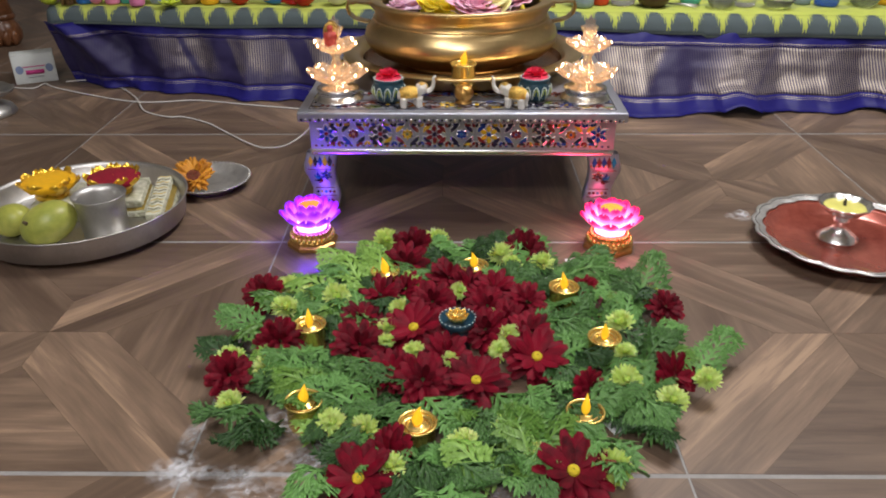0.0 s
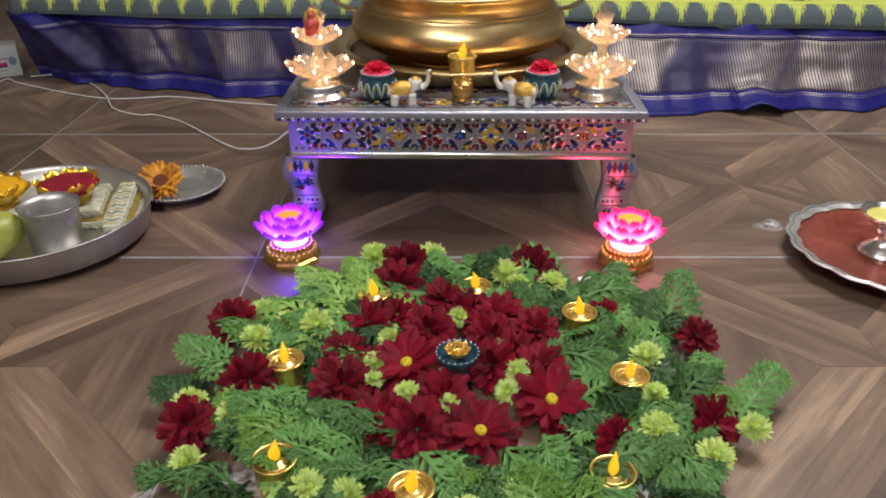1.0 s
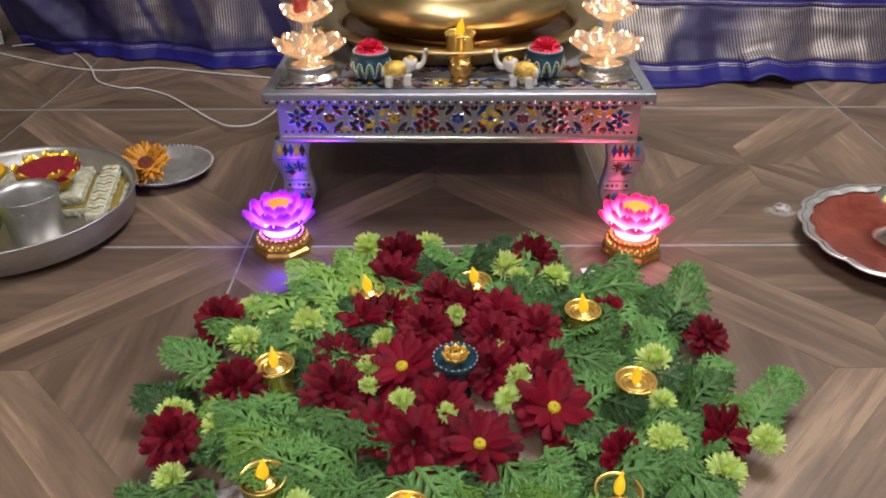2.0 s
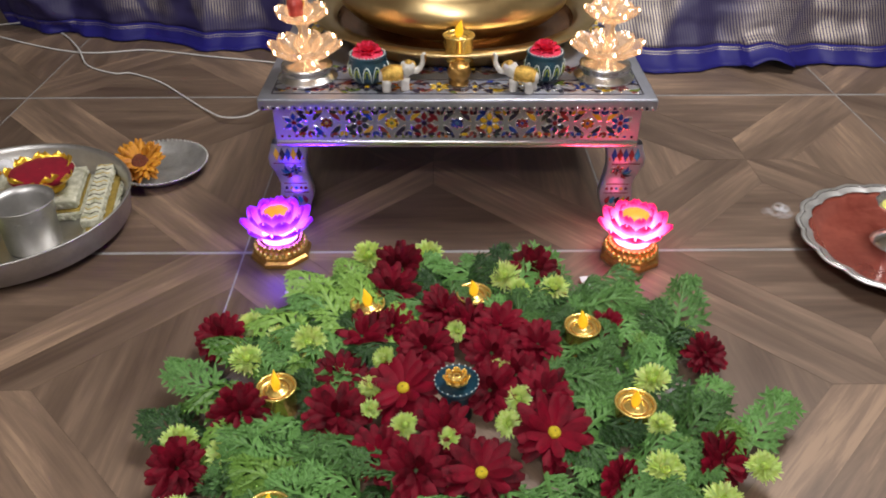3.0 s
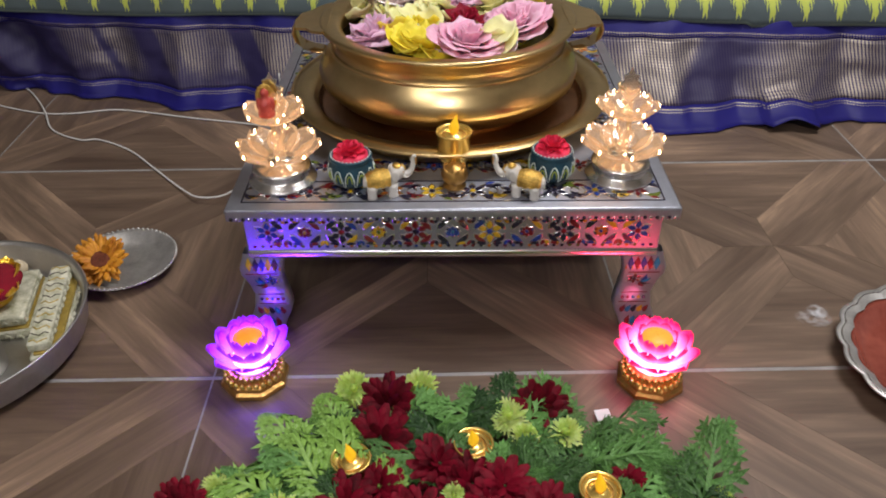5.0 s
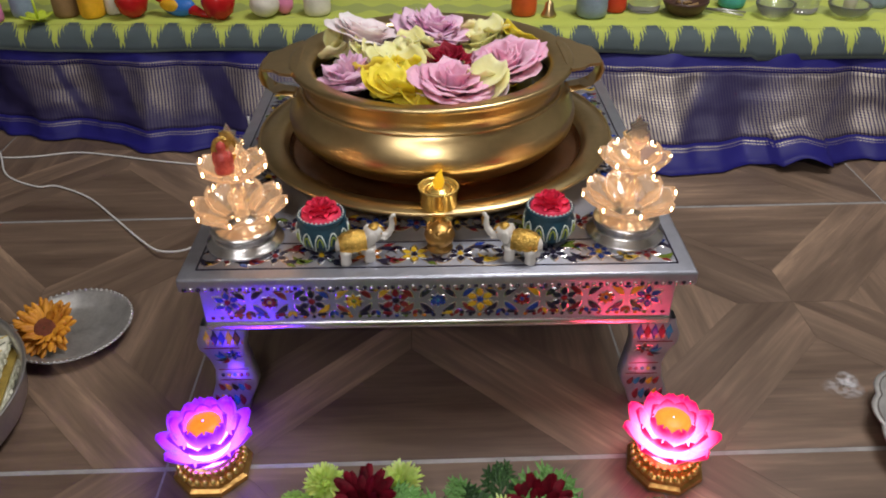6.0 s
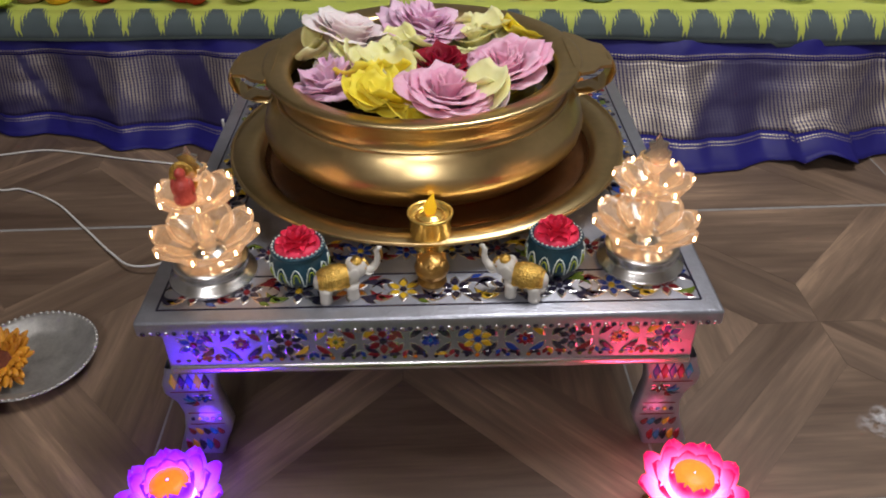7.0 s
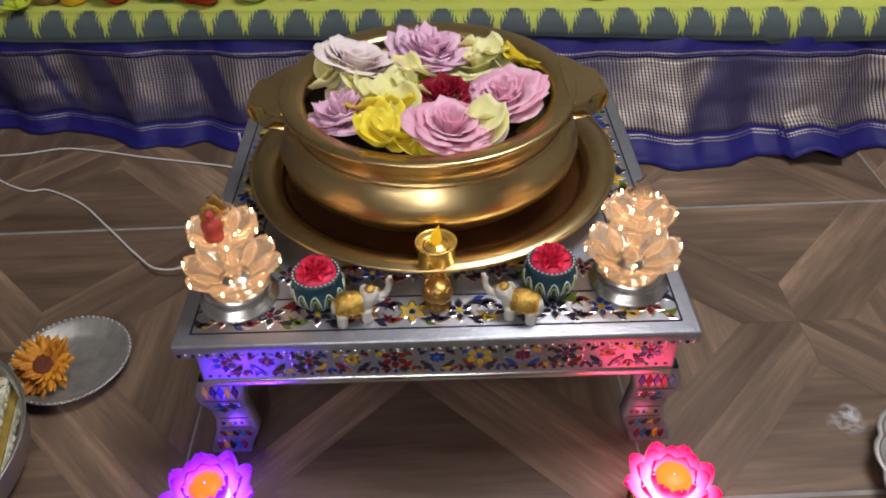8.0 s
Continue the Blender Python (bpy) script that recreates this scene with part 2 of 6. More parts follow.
BRASS_PLATE = material("brass_plate", (0.68, 0.51, 0.26), 0.28, 1.0, vary=0.18, scale=12)
GOLD = material("gold_plastic", (0.88, 0.63, 0.18), 0.26, 0.8, vary=0.1, scale=80)
GOLD_RELIEF = material("gold_relief", (0.60, 0.38, 0.09), 0.36, 0.85, vary=0.6, scale=150, bump=0.9, bump_scale=420)
COPPER_GOLD = material("antique_gold", (0.62, 0.36, 0.11), 0.33, 0.95, vary=0.25, scale=90, bump=0.4, bump_scale=200)
WHITE_RESIN = material("white_resin", (0.70, 0.67, 0.62), 0.4, vary=0.1, scale=90)
ENAMEL = {
    "blue": material("enamel_blue", (0.018, 0.045, 0.24), 0.15, vary=0.3, coat=0.6),
    "maroon": material("enamel_maroon", (0.17, 0.014, 0.020), 0.15, vary=0.3, coat=0.6),
    "yellow": material("enamel_yellow", (0.58, 0.37, 0.025), 0.15, vary=0.3, coat=0.6),
    "teal": material("enamel_teal", (0.02, 0.18, 0.32), 0.15, vary=0.3, coat=0.6),
    "dark": material("enamel_dark", (0.018, 0.015, 0.035), 0.15, vary=0.3, coat=0.6),
    "green": material("enamel_green", (0.10, 0.14, 0.02), 0.15, vary=0.3, coat=0.6),
    "orange": material("enamel_orange", (0.5, 0.16, 0.02), 0.15, vary=0.3, coat=0.6),
}
RED_PETAL = material("crimson_petal", (0.082, 0.001, 0.006), 0.62, vary=0.5, scale=60, spread=0.4, second=(0.205, 0.002, 0.016), spec=0.2)
LIME_PETAL = material("lime_petal", (0.62, 0.80, 0.16), 0.6, vary=0.10, scale=50, spread=0.5, second=(0.80, 0.90, 0.36), spec=0.2, soft_light=0.6)
LIME_HEART = material("lime_heart", (0.42, 0.58, 0.10), 0.6, vary=0.3, scale=200, bump=0.6, bump_scale=600)
YELLOW_DISC = material("yellow_disc", (0.62, 0.48, 0.02), 0.7, vary=0.3, scale=200, bump=0.9, bump_scale=700)
CALYX = material("calyx_green", (0.13, 0.20, 0.08), 0.6, vary=0.3, scale=90)
LEAF = material("leaf_green", (0.036, 0.112, 0.026), 0.38, vary=0.55, scale=45, spread=0.7, second=(0.150, 0.330, 0.085), bump=0.35, bump_scale=260, spec=0.45)
LEAF_LIGHT = material("young_leaf_green", (0.085, 0.225, 0.030), 0.45, vary=0.35, scale=45, spread=0.7, second=(0.24, 0.42, 0.08))
FLAME = material("flame_plastic", (0.85, 0.50, 0.02), 0.35, vary=0.1, emit=(1.0, 0.55, 0.02), strength=0.55)
PAPER = material("white_paper", (0.72, 0.74, 0.76), 0.7, vary=0.06)


def glow(name, colour, strength, edge):
    """Lit plastic: bright towards the base of a petal, deeper at its rim (uv v runs from base to tip)."""
    m = bpy.data.materials.new(name)
    m.use_nodes = True
    nt = m.node_tree
    p = nt.nodes["Principled BSDF"]
    do = math_chain(nt)
    tc = nt.nodes.new("ShaderNodeTexCoord")
    sep = nt.nodes.new("ShaderNodeSeparateXYZ")
    nt.links.new(tc.outputs["UV"], sep.inputs[0])
    fade = nt.nodes.new("ShaderNodeMapRange")
    fade.inputs["From Min"].default_value, fade.inputs["From Max"].default_value = 0.35, 0.95
    nt.links.new(sep.outputs[1], fade.inputs["Value"])
    nt.links.new(mix_colour(nt, fade.outputs[0], colour, edge), p.inputs["Emission Color"])
    power = do("MULTIPLY_ADD", fade.outputs[0], -0.86 * strength, strength)
    nt.links.new(power, p.inputs["Emission Strength"])
    p.inputs["Base Color"].default_value = (*edge, 1)
    p.inputs["Roughness"].default_value = 0.35
    return m


# ---------- mesh helpers ----------


def smear_material():
    """Thin dried powder: patchy white that lets the tile show through."""
    m = bpy.data.materials.new("dried_powder")
    m.use_nodes = True
    nt = m.node_tree
    p = nt.nodes["Principled BSDF"]
    do = math_chain(nt)
    tc = nt.nodes.new("ShaderNodeTexCoord")
    n1, n2 = nt.nodes.new("ShaderNodeTexNoise"), nt.nodes.new("ShaderNodeTexNoise")
    n1.inputs["Scale"].default_value, n1.inputs["Detail"].default_value = 130, 8
    n2.inputs["Scale"].default_value, n2.inputs["Detail"].default_value = 24, 4
    for n in (n1, n2):
        nt.links.new(tc.outputs["Object"], n.inputs["Vector"])
    sep = nt.nodes.new("ShaderNodeSeparateXYZ")
    nt.links.new(tc.outputs["UV"], sep.inputs[0])
    amount = do("MULTIPLY", do("MULTIPLY", n1.outputs["Fac"], n2.outputs["Fac"]), 4.2)
    amount = do("MULTIPLY", do("SUBTRACT", amount, 0.75), sep.outputs[1])
    nt.links.new(do("MINIMUM", do("MAXIMUM", do("MULTIPLY", amount, 0.62), 0.0), 0.7), p.inputs["Alpha"])
    p.inputs["Base Color"].default_value = (0.80, 0.81, 0.84, 1)
    p.inputs["Roughness"].default_value = 0.9
    return m


class Geo:
    """Collects vertices, faces, material slots and uv for one mesh."""

    def __init__(self):
        self.v, self.f, self.m, self.uv = [], [], [], []

    def add(self, verts, faces, mat=0, m=None, uv=None):
        n = len(self.v)
        for i, p in enumerate(verts):
            p = Vector(p)
            self.v.append(tuple(m @ p) if m else tuple(p))
            self.uv.append(uv[i] if uv else (0.0, 0.0))
        for face in faces:
            self.f.append(tuple(i + n for i in face))
            self.m.append(mat)
        return self

    def grid(self, rows, mat=0, m=None, close=False, uv=None):
        nu, nv = len(rows), len(rows[0])
        verts = [p for r in rows for p in r]
        faces = []
        for i in range(nu - 1):
            for j in range(nv if close else nv - 1):
                k = (j + 1) % nv
                faces.append((i * nv + j, i * nv + k, (i + 1) * nv + k, (i + 1) * nv + j))
        return self.add(verts, faces, mat, m, [q for r in uv for q in r] if uv else None)

    def lathe(self, profile, seg=32, mat=0, m=None, wave=0.0, lobes=0, wave_from=0.0):
        rows = []
        for r, z in profile:
            row = []
            for k in range(seg):
                a = 2 * math.pi * k / seg
                rr = r * (1 + wave * (abs(math.cos(lobes * a / 2)) - 0.5)) if lobes and r >= wave_from else r
                row.append((rr * math.cos(a), rr * math.sin(a), z))
            rows.append(row)
        return self.grid(rows, mat, m, close=True)

    def ball(self, c, r, mat=0, seg=14, rings=8, m=None):
        rx, ry, rz = r if isinstance(r, tuple) else (r, r, r)
        rows = []
        for i in range(rings + 1):
            t = math.pi * i / rings
            s = max(math.sin(t), 0.002)
            rows.append([(c[0] + rx * s * math.cos(2 * math.pi * k / seg), c[1] + ry * s * math.sin(2 * math.pi * k / seg), c[2] - rz * math.cos(t)) for k in range(seg)])
        return self.grid(rows, mat, m, close=True)

    def tube(self, pts, radii, seg=8, mat=0, m=None):
        pts = [Vector(p) for p in pts]
        if not isinstance(radii, (list, tuple)):
            radii = [radii] * len(pts)
        rows, up = [], Vector((0.13, 0.31, 0.94))
        for i, p in enumerate(pts):
            d = (pts[min(i + 1, len(pts) - 1)] - pts[max(i - 1, 0)]).normalized()
            a = d.cross(up).normalized()
            b = d.cross(a)
            rows.append([p + radii[i] * (math.cos(2 * math.pi * k / seg) * a + math.sin(2 * math.pi * k / seg) * b) for k in range(seg)])
        self.grid(rows, mat, m, close=True)
        n = len(self.v)
        self.f += [tuple(range(n - seg, n)), tuple(range(n - seg * len(pts), n - seg * len(pts) + seg))[::-1]]
        self.m += [mat, mat]
        return self

    def box(self, lo, hi, bevel=0.0, mat=0, m=None):
        """A box with chamfered edges."""
        bm = bmesh.new()
        bmesh.ops.create_cube(bm, size=1)
        for q in bm.verts:
            q.co = Vector([(a + b) / 2 + c * (b - a) for a, b, c in zip(lo, hi, q.co)])
        if bevel:
            bmesh.ops.bevel(bm, geom=bm.edges[:], offset=bevel, segments=2, affect="EDGES", profile=0.5)
        bm.verts.index_update()
        self.add([q.co.copy() for q in bm.verts], [[q.index for q in f.verts] for f in bm.faces], mat, m)
        bm.free()
        return self

    def petal(self, length, width, m=None, mat=0, curl=0.0, cup=0.0, tip=0.5, nu=6, nv=2, rise=0.0, notch=0.0):
        """A petal from the origin along +y, upper side +z. curl bends the tip up, cup lifts the edges, tip sets how pointed it is."""
        rows, uv = [], []
        for i in range(nu + 1):
            s = i / nu
            w = width / 2 * (math.sin(math.pi * min(s ** 0.75, 1.0) * 0.985 + 0.012) ** tip) * (0.45 + 0.55 * min(1, s * 2.2))
            y = length * math.sin(curl * s) / curl if abs(curl) > 1e-3 else length * s
            z = length * (1 - math.cos(curl * s)) / curl if abs(curl) > 1e-3 else 0.0
            rows.append([(w * (j / nv * 2 - 1), y - (notch * length * (1 - abs(j / nv * 2 - 1)) if i == nu else 0), z + rise * s + cup * width * (j / nv * 2 - 1) ** 2 * min(1, s * 2)) for j in range(nv + 1)])
            uv.append([(j / nv, s) for j in range(nv + 1)])
        return self.grid(rows, mat, m, uv=uv)

    def blob(self, pts, lift, mat=0, m=None):
        """A flat outline in xy with a raised heart: a small enamel inlay."""
        cx, cy = sum(p[0] for p in pts) / len(pts), sum(p[1] for p in pts) / len(pts)
        verts = [(x, y, 0) for x, y in pts] + [(cx + (x - cx) * 0.7, cy + (y - cy) * 0.7, lift) for x, y in pts]
        n = len(pts)
        faces = [(i, (i + 1) % n, n + (i + 1) % n, n + i) for i in range(n)] + [tuple(range(n, 2 * n))]
        return self.add(verts, faces, mat, m)

    def mesh(self, name, mats, smooth=True):
        me = bpy.data.meshes.new(name)
        me.from_pydata(self.v, [], self.f)
        for mat in mats:
            me.materials.append(mat)
        me.polygons.foreach_set("material_index", self.m)
        layer = me.uv_layers.new(name="UVMap")
        flat = [c for loop in me.loops for c in self.uv[loop.vertex_index]]
        layer.data.foreach_set("uv", flat)
        me.polygons.foreach_set("use_smooth", [smooth] * len(me.polygons))
        me.update()
        return me


def part(name, geo, mats, parent, label="", smooth=True, m=None, solid=0.0):
    """One mesh object under a thing or a part; geo may be a Geo or a finished mesh."""
    mats = mats if isinstance(mats, (list, tuple)) else [mats]
    me = geo.mesh(name, mats, smooth) if isinstance(geo, Geo) else geo
    ob = new(name, me)
    ob.parent = parent
    if m:
        ob.matrix_basis = m
    if solid:
        mod = ob.modifiers.new("thickness", "SOLIDIFY")
        mod.thickness, mod.offset = solid, 0.0
    if label:
        ob["label"] = label
    return ob


def thing(name, m, label, category, group="", kind=""):
    return_ob = new(name)
    return_ob.empty_display_size = 0.02
    return_ob.matrix_basis = m
    return tagged(return_ob, label, category, group, kind)


def turn_z(deg):
    return pose(0, 0, 0, 0, 0, deg)


def size(k):
    return Matrix.Diagonal((k, k, k, 1))


def ellipse(rx, ry, n=10, cx=0.0, cy=0.0, rot=0.0):
    c, s = math.cos(rot), math.sin(rot)
    out = []
    for k in range(n):
        a = 2 * math.pi * k / n
        x, y = rx * math.cos(a), ry * math.sin(a)
        out.append((cx + c * x - s * y, cy + s * x + c * y))
    return out


def drop(length, width, n=5, cx=0.0, cy=0.0, rot=0.0, bend=0.0):
    """A pointed leaf outline from (cx, cy) along rot."""
    side = [(length * i / n, width / 2 * math.sin(math.pi * (i / n) ** 0.8)) for i in range(n + 1)]
    pts = [(x, y + bend * math.sin(math.pi * x / length) * length) for x, y in side] + [(x, -y * 0.8 + bend * math.sin(math.pi * x / length) * length) for x, y in side[-2:0:-1]]
    c, s = math.cos(rot), math.sin(rot)
    return [(cx + c * x - s * y, cy + s * x + c * y) for x, y in pts]

# ---------- large structure ----------
FLOOR_X, FLOOR_Y = (-3.3, 3.3), (-3.0, 3.0)


def box_structure(name, lo, hi, mat, label, category):
    ob = new(name, Geo().box(lo, hi).mesh(name, [mat], False))
    return tagged(ob, label, category, kind="structure")


box_structure("wall_back", (-3.3, 3.0, 0), (3.3, 3.12, 2.7), PLASTER, "plain warm grey plastered wall behind the platform", "wall")
box_structure("wall_front", (-3.3, -3.12, 0), (3.3, -3.0, 2.7), PLASTER, "plain warm grey plastered wall of the room", "wall")
box_structure("wall_west", (-3.42, -3.12, 0), (-3.3, 3.12, 2.7), PLASTER, "plain warm grey plastered wall of the room", "wall")
box_structure("wall_east", (3.3, -3.12, 0), (3.42, 3.12, 2.7), PLASTER, "plain warm grey plastered wall of the room", "wall")
box_structure("ceiling", (-3.3, -3.0, 2.7), (3.3, 3.0, 2.8), CEILING_PAINT, "plain white painted ceiling", "ceiling")
floor = box_structure("floor", (FLOOR_X[0], FLOOR_Y[0], -0.03), (FLOOR_X[1], FLOOR_Y[1], -0.0004), GROUT, "wood-look porcelain tiled floor with pale grout", "floor")

# ---------- low draped platform at the back ----------


def edge_y(x):
    """The platform stands a little askew to the tiles."""
    return 0.960 - 0.075 * x


def zigzag(x):
    return 1 - 4 * abs((x % 1.0) - 0.5)


def fold(x, s):
    """Depth of the saree's pleats at x, s from the hem (0) to the top (1): flat facets that lean either way."""
    a = (0.016 + 0.006 * max(0.0, min(1.0, (-0.2 - x) / 0.4))) * zigzag(x / 0.23 + 0.12 * math.sin(x * 5.1) + 0.10 * s)
    b = 0.006 * zigzag(x / 0.105 + 0.3 + 0.2 * math.sin(x * 3.3) - 0.25 * s)
    return (a + b) * (1.0 - 0.70 * s ** 1.5) + 0.012 * (1 - s)


def saree():
    """Silk saree hung from the platform edge, its hem trailing on the floor."""
    nx, nz = 420, 26
    x0, x1 = -1.20, 2.3
    rows, uv = [], []
    for j in range(nz + 1):
        s = j / nz
        row, ruv = [], []
        for i in range(nx + 1):
            x = x0 + (x1 - x0) * i / nx
            if x < -0.5:
                hem_y = 0.888 - 0.27 * (x + 0.5)
            elif x < 0.5:
                hem_y = 0.888 - 0.150 * (x + 0.5)
            else:
                hem_y = 0.738 + 0.05 * min(1, (x - 0.5) / 0.7)
            top_y = edge_y(x) + 0.013
            y = hem_y + (top_y - hem_y) * s ** 0.75
            lift = 0.028 * math.exp(-((x - 0.80) / 0.055) ** 2) + 0.012 * math.exp(-((x - 1.25) / 0.12) ** 2)
            z = 0.004 + 0.189 * s ** 1.15 + lift * (1 - s) ** 2 + 0.004 * noise.noise((x * 4, s * 2, 3))
            f = fold(x, s) + (0.25 + 0.75 * s) * (0.050 * math.exp(-((x + 1.15 - 0.22 * (1 - s)) / 0.04) ** 2) - 0.03 * math.exp(-((x + 1.06 - 0.24 * (1 - s)) / 0.045) ** 2))
            wr = 0.007 * noise.noise((x * 11, s * 5, 0.3)) * math.sin(math.pi * min(1, s * 1.1)) + 0.004 * noise.noise((x * 26, s * 11, 8.3))
            row.append((x + 0.05 * (1 - s) * max(0.0, min(1.0, (-0.9 - x) / 0.3)), y - f + wr - (0.02 if lift > 0.01 and s < 0.3 else 0) * (1 - s), max(z, 0.003)))
            ruv.append((x * 1.04 + 0.02 * s + 0.004 * math.sin(x * 9), 0.235 * s))
        rows.append(row)
        uv.append(ruv)
    t = thing("saree", pose(0, 0, 0), "navy blue silk saree with woven gold panel draped to the floor", "saree")
    for name, a, b, lab in (("lower_border", 0, 6, "plain blue border"), ("gold_panel", 6, 21, "panel woven with gold chain stripes"), ("upper_border", 21, nz, "plain blue border with gold lines")):
        part(name, Geo().grid(rows[a:b + 1], uv=uv[a:b + 1]), SAREE, t, lab, solid=0.0012)


def platform_cloth():
    """Printed cotton sheet over the platform, with a rounded edge and a hanging border."""
    nx = 240
    x0, x1 = -1.185, 2.3
    rows, uv = [], []
    path = [(0.0, 0.0), (0.004, 0.012), (0.007, 0.026), (0.016, 0.038), (0.034, 0.046), (0.075, 0.047), (0.2, 0.047), (0.5, 0.047), (0.95, 0.047)]
    length = 0.0
    for k, (dy, dz) in enumerate(path):
        if k:
            length += math.hypot(dy - path[k - 1][0], dz - path[k - 1][1])
        row, ruv = [], []
        for i in range(nx + 1):
            x = x0 + (x1 - x0) * i / nx
            sway = 0.006 * noise.noise((x * 3.0, 0, 1)) + 0.003 * noise.noise((x * 13, k * 0.4, 5))
            hang = 0.010 * noise.noise((x * 2.2, 7, 1)) + (0.008 if x > 0.72 else 0) * -1
            edge = 1.0 if k < 4 else 0.2
            row.append((x, edge_y(x) + dy - sway * edge, 0.186 + dz + (hang * (1 - k / 4) if k < 4 else 0.0015 * noise.noise((x * 8, dy * 8, 2)))))
            ruv.append((x + 0.003 * noise.noise((x * 5, 2, 2)), length))
        rows.append(row)
        uv.append(ruv)
    t = thing("platform_cloth", pose(0, 0, 0), "lime green cotton cloth with slate flame-pattern border on the platform", "cloth")
    part("hanging_border", Geo().grid(rows[:5], uv=uv[:5]), IKAT, t, solid=0.0015)
    part("top_sheet", Geo().grid(rows[4:], uv=uv[4:]), IKAT, t, solid=0.0015)


DARK_WOOD = material("dark_polished_wood", (0.075, 0.028, 0.012), 0.3, vary=0.5, scale=14, bump=0.1, second=(0.19, 0.075, 0.03))
plat = thing("low_platform", pose(0, 0.960, 0, 0, 0, -4.29), "low wooden platform hidden under draped cloths", "platform")
part("board", Geo().box((-1.165, 0.040, 0.184), (2.3, 0.94, 0.2225), 0.006), DARK_WOOD, plat, smooth=False)
for px in (-1.0, 0.5, 2.1):
    for py in (0.31, 0.84):
        part("leg", Geo().box((px - 0.03, py - 0.03, 0), (px + 0.03, py + 0.03, 0.1839), 0.003), DARK_WOOD, plat, smooth=False)
saree()
platform_cloth()

# ---------- carved furniture leg behind the platform ----------


def carved_leg():
    t = thing("carved_wooden_leg", pose(-1.635, 1.60, 0) @ Matrix.Diagonal((0.85, 0.85, 1.15, 1)), "dark polished carved wooden furniture leg with round foot", "furniture leg")
    g = Geo().lathe([(0.004, 0), (0.05, 0.0), (0.066, 0.018), (0.07, 0.04), (0.06, 0.065), (0.045, 0.08), (0.05, 0.10), (0.042, 0.13), (0.048, 0.17), (0.062, 0.21), (0.068, 0.26), (0.055, 0.31), (0.05, 0.36), (0.06, 0.42), (0.002, 0.43)], 28)
    part("shaft", g, DARK_WOOD, t)
    g = Geo()
    for k in range(5):
        a = radians(-150 + 30 * k)
        g.ball((0.062 * math.cos(a), 0.062 * math.sin(a), 0.026), (0.018, 0.018, 0.025), seg=10, rings=6)
    part("claw", g, DARK_WOOD, t)
    part("ring", Geo().lathe([(0.046, 0.078), (0.056, 0.084), (0.056, 0.092), (0.046, 0.098)], 28), DARK_WOOD, t)


carved_leg()

# ---------- silver meenakari chowki ----------
TABLE = pose(0.0428, 0.386, 0, 0, 0, -0.9)
TOP_Z = 0.226
NAMES = ["blue", "maroon", "yellow", "teal", "dark", "green", "orange"]
ENAMELS = [ENAMEL[n] for n in NAMES] + [SILVER_PLAIN]
E = {n: i for i, n in enumerate(NAMES)}
BEAD = len(NAMES)


def enamel_flower(g, m, r, petals, colour, heart):
    for k in range(petals):
        a = 2 * math.pi * k / petals + math.pi / 2
        for grow, lift, tone in ((1.0, 0.0013, E[colour]), (1.24, 0.0006, BEAD)):
            g.blob(drop(r * 0.80 * grow, r * 0.56 * grow, 4, 0.22 * r * math.cos(a), 0.22 * r * math.sin(a), a), lift, tone, m @ pose(0, 0, -0.00005 if tone == BEAD else 0))
    g.blob(ellipse(r * 0.24, r * 0.24, 8), 0.0018, E[heart], m)
    return g


def inlay(parent, outline, lift, tone, m):
    """One enamel leaf or bud, inlaid with a raised silver edge."""
    g = Geo().blob(outline, lift, E[tone], m)
    cx, cy = sum(p[0] for p in outline) / len(outline), sum(p[1] for p in outline) / len(outline)
    edge = [(cx + (x - cx) * 1.10, cy + (y - cy) * 1.16) for x, y in outline]
    g.blob(edge, lift * 0.45, BEAD, m @ pose(0, 0, -0.00005))
    part("enamel_leaf", g, ENAMELS, parent, smooth=False)


def leaf_spray(parent, m, w, h, tones, rng):
    """Pairs of bent leaves and buds that fill the field between two flowers."""
    for sx in (-1, 1):
        for sy in (-1, 1):
            rot = math.atan2(sy * h * 0.62, sx * w)
            inlay(parent, drop(w * 0.66, h * 0.21, 5, sx * w * 0.12, sy * h * 0.08, rot, 0.10 * sx * sy), 0.0012, rng.choice(tones), m)
            inlay(parent, drop(w * 0.46, h * 0.16, 5, sx * w * 0.20, sy * h * 0.43, rot - sx * sy * 0.55, -0.10 * sx * sy), 0.0011, rng.choice(tones), m)
            inlay(parent, drop(w * 0.24, h * 0.12, 4, sx * w * 0.50, sy * h * 0.36, rot + sx * sy * 0.7, 0.0), 0.0010, rng.choice(tones), m)
            inlay(parent, drop(w * 0.20, h * 0.12, 4, sx * w * 0.46, sy * h * 0.06, rot - sx * sy * 0.4, 0.0), 0.0010, rng.choice(tones), m)
            inlay(parent, drop(w * 0.34, h * 0.15, 4, sx * w * 0.02, sy * h * 0.30, rot + sx * sy * 0.45, 0.0), 0.0010, rng.choice(tones), m)


def inlay_strip(parent, length, height, base, sequence, seed, flip=1):
    """A band of enamel flowers and leaves on a flat face whose local frame is base (x along, y up, z outward)."""
    rng = random.Random(seed)
    n = len(sequence)
    step = length / n
    for k, (colour, heart, scale) in enumerate(sequence):
        x = -length / 2 + step * (k + 0.5)
        m = base @ pose(x, 0, 0)
        part("enamel_flower", enamel_flower(Geo(), m, height * 0.45 * scale, 6 if scale > 0.7 else 8, colour, heart), ENAMELS, parent, smooth=False)
        if k < n - 1:
            leaf_spray(parent, base @ pose(x + step / 2, 0, 0), step * 0.66, height, ["dark", "blue", "maroon", "dark", "yellow", "dark", "maroon"], rng)


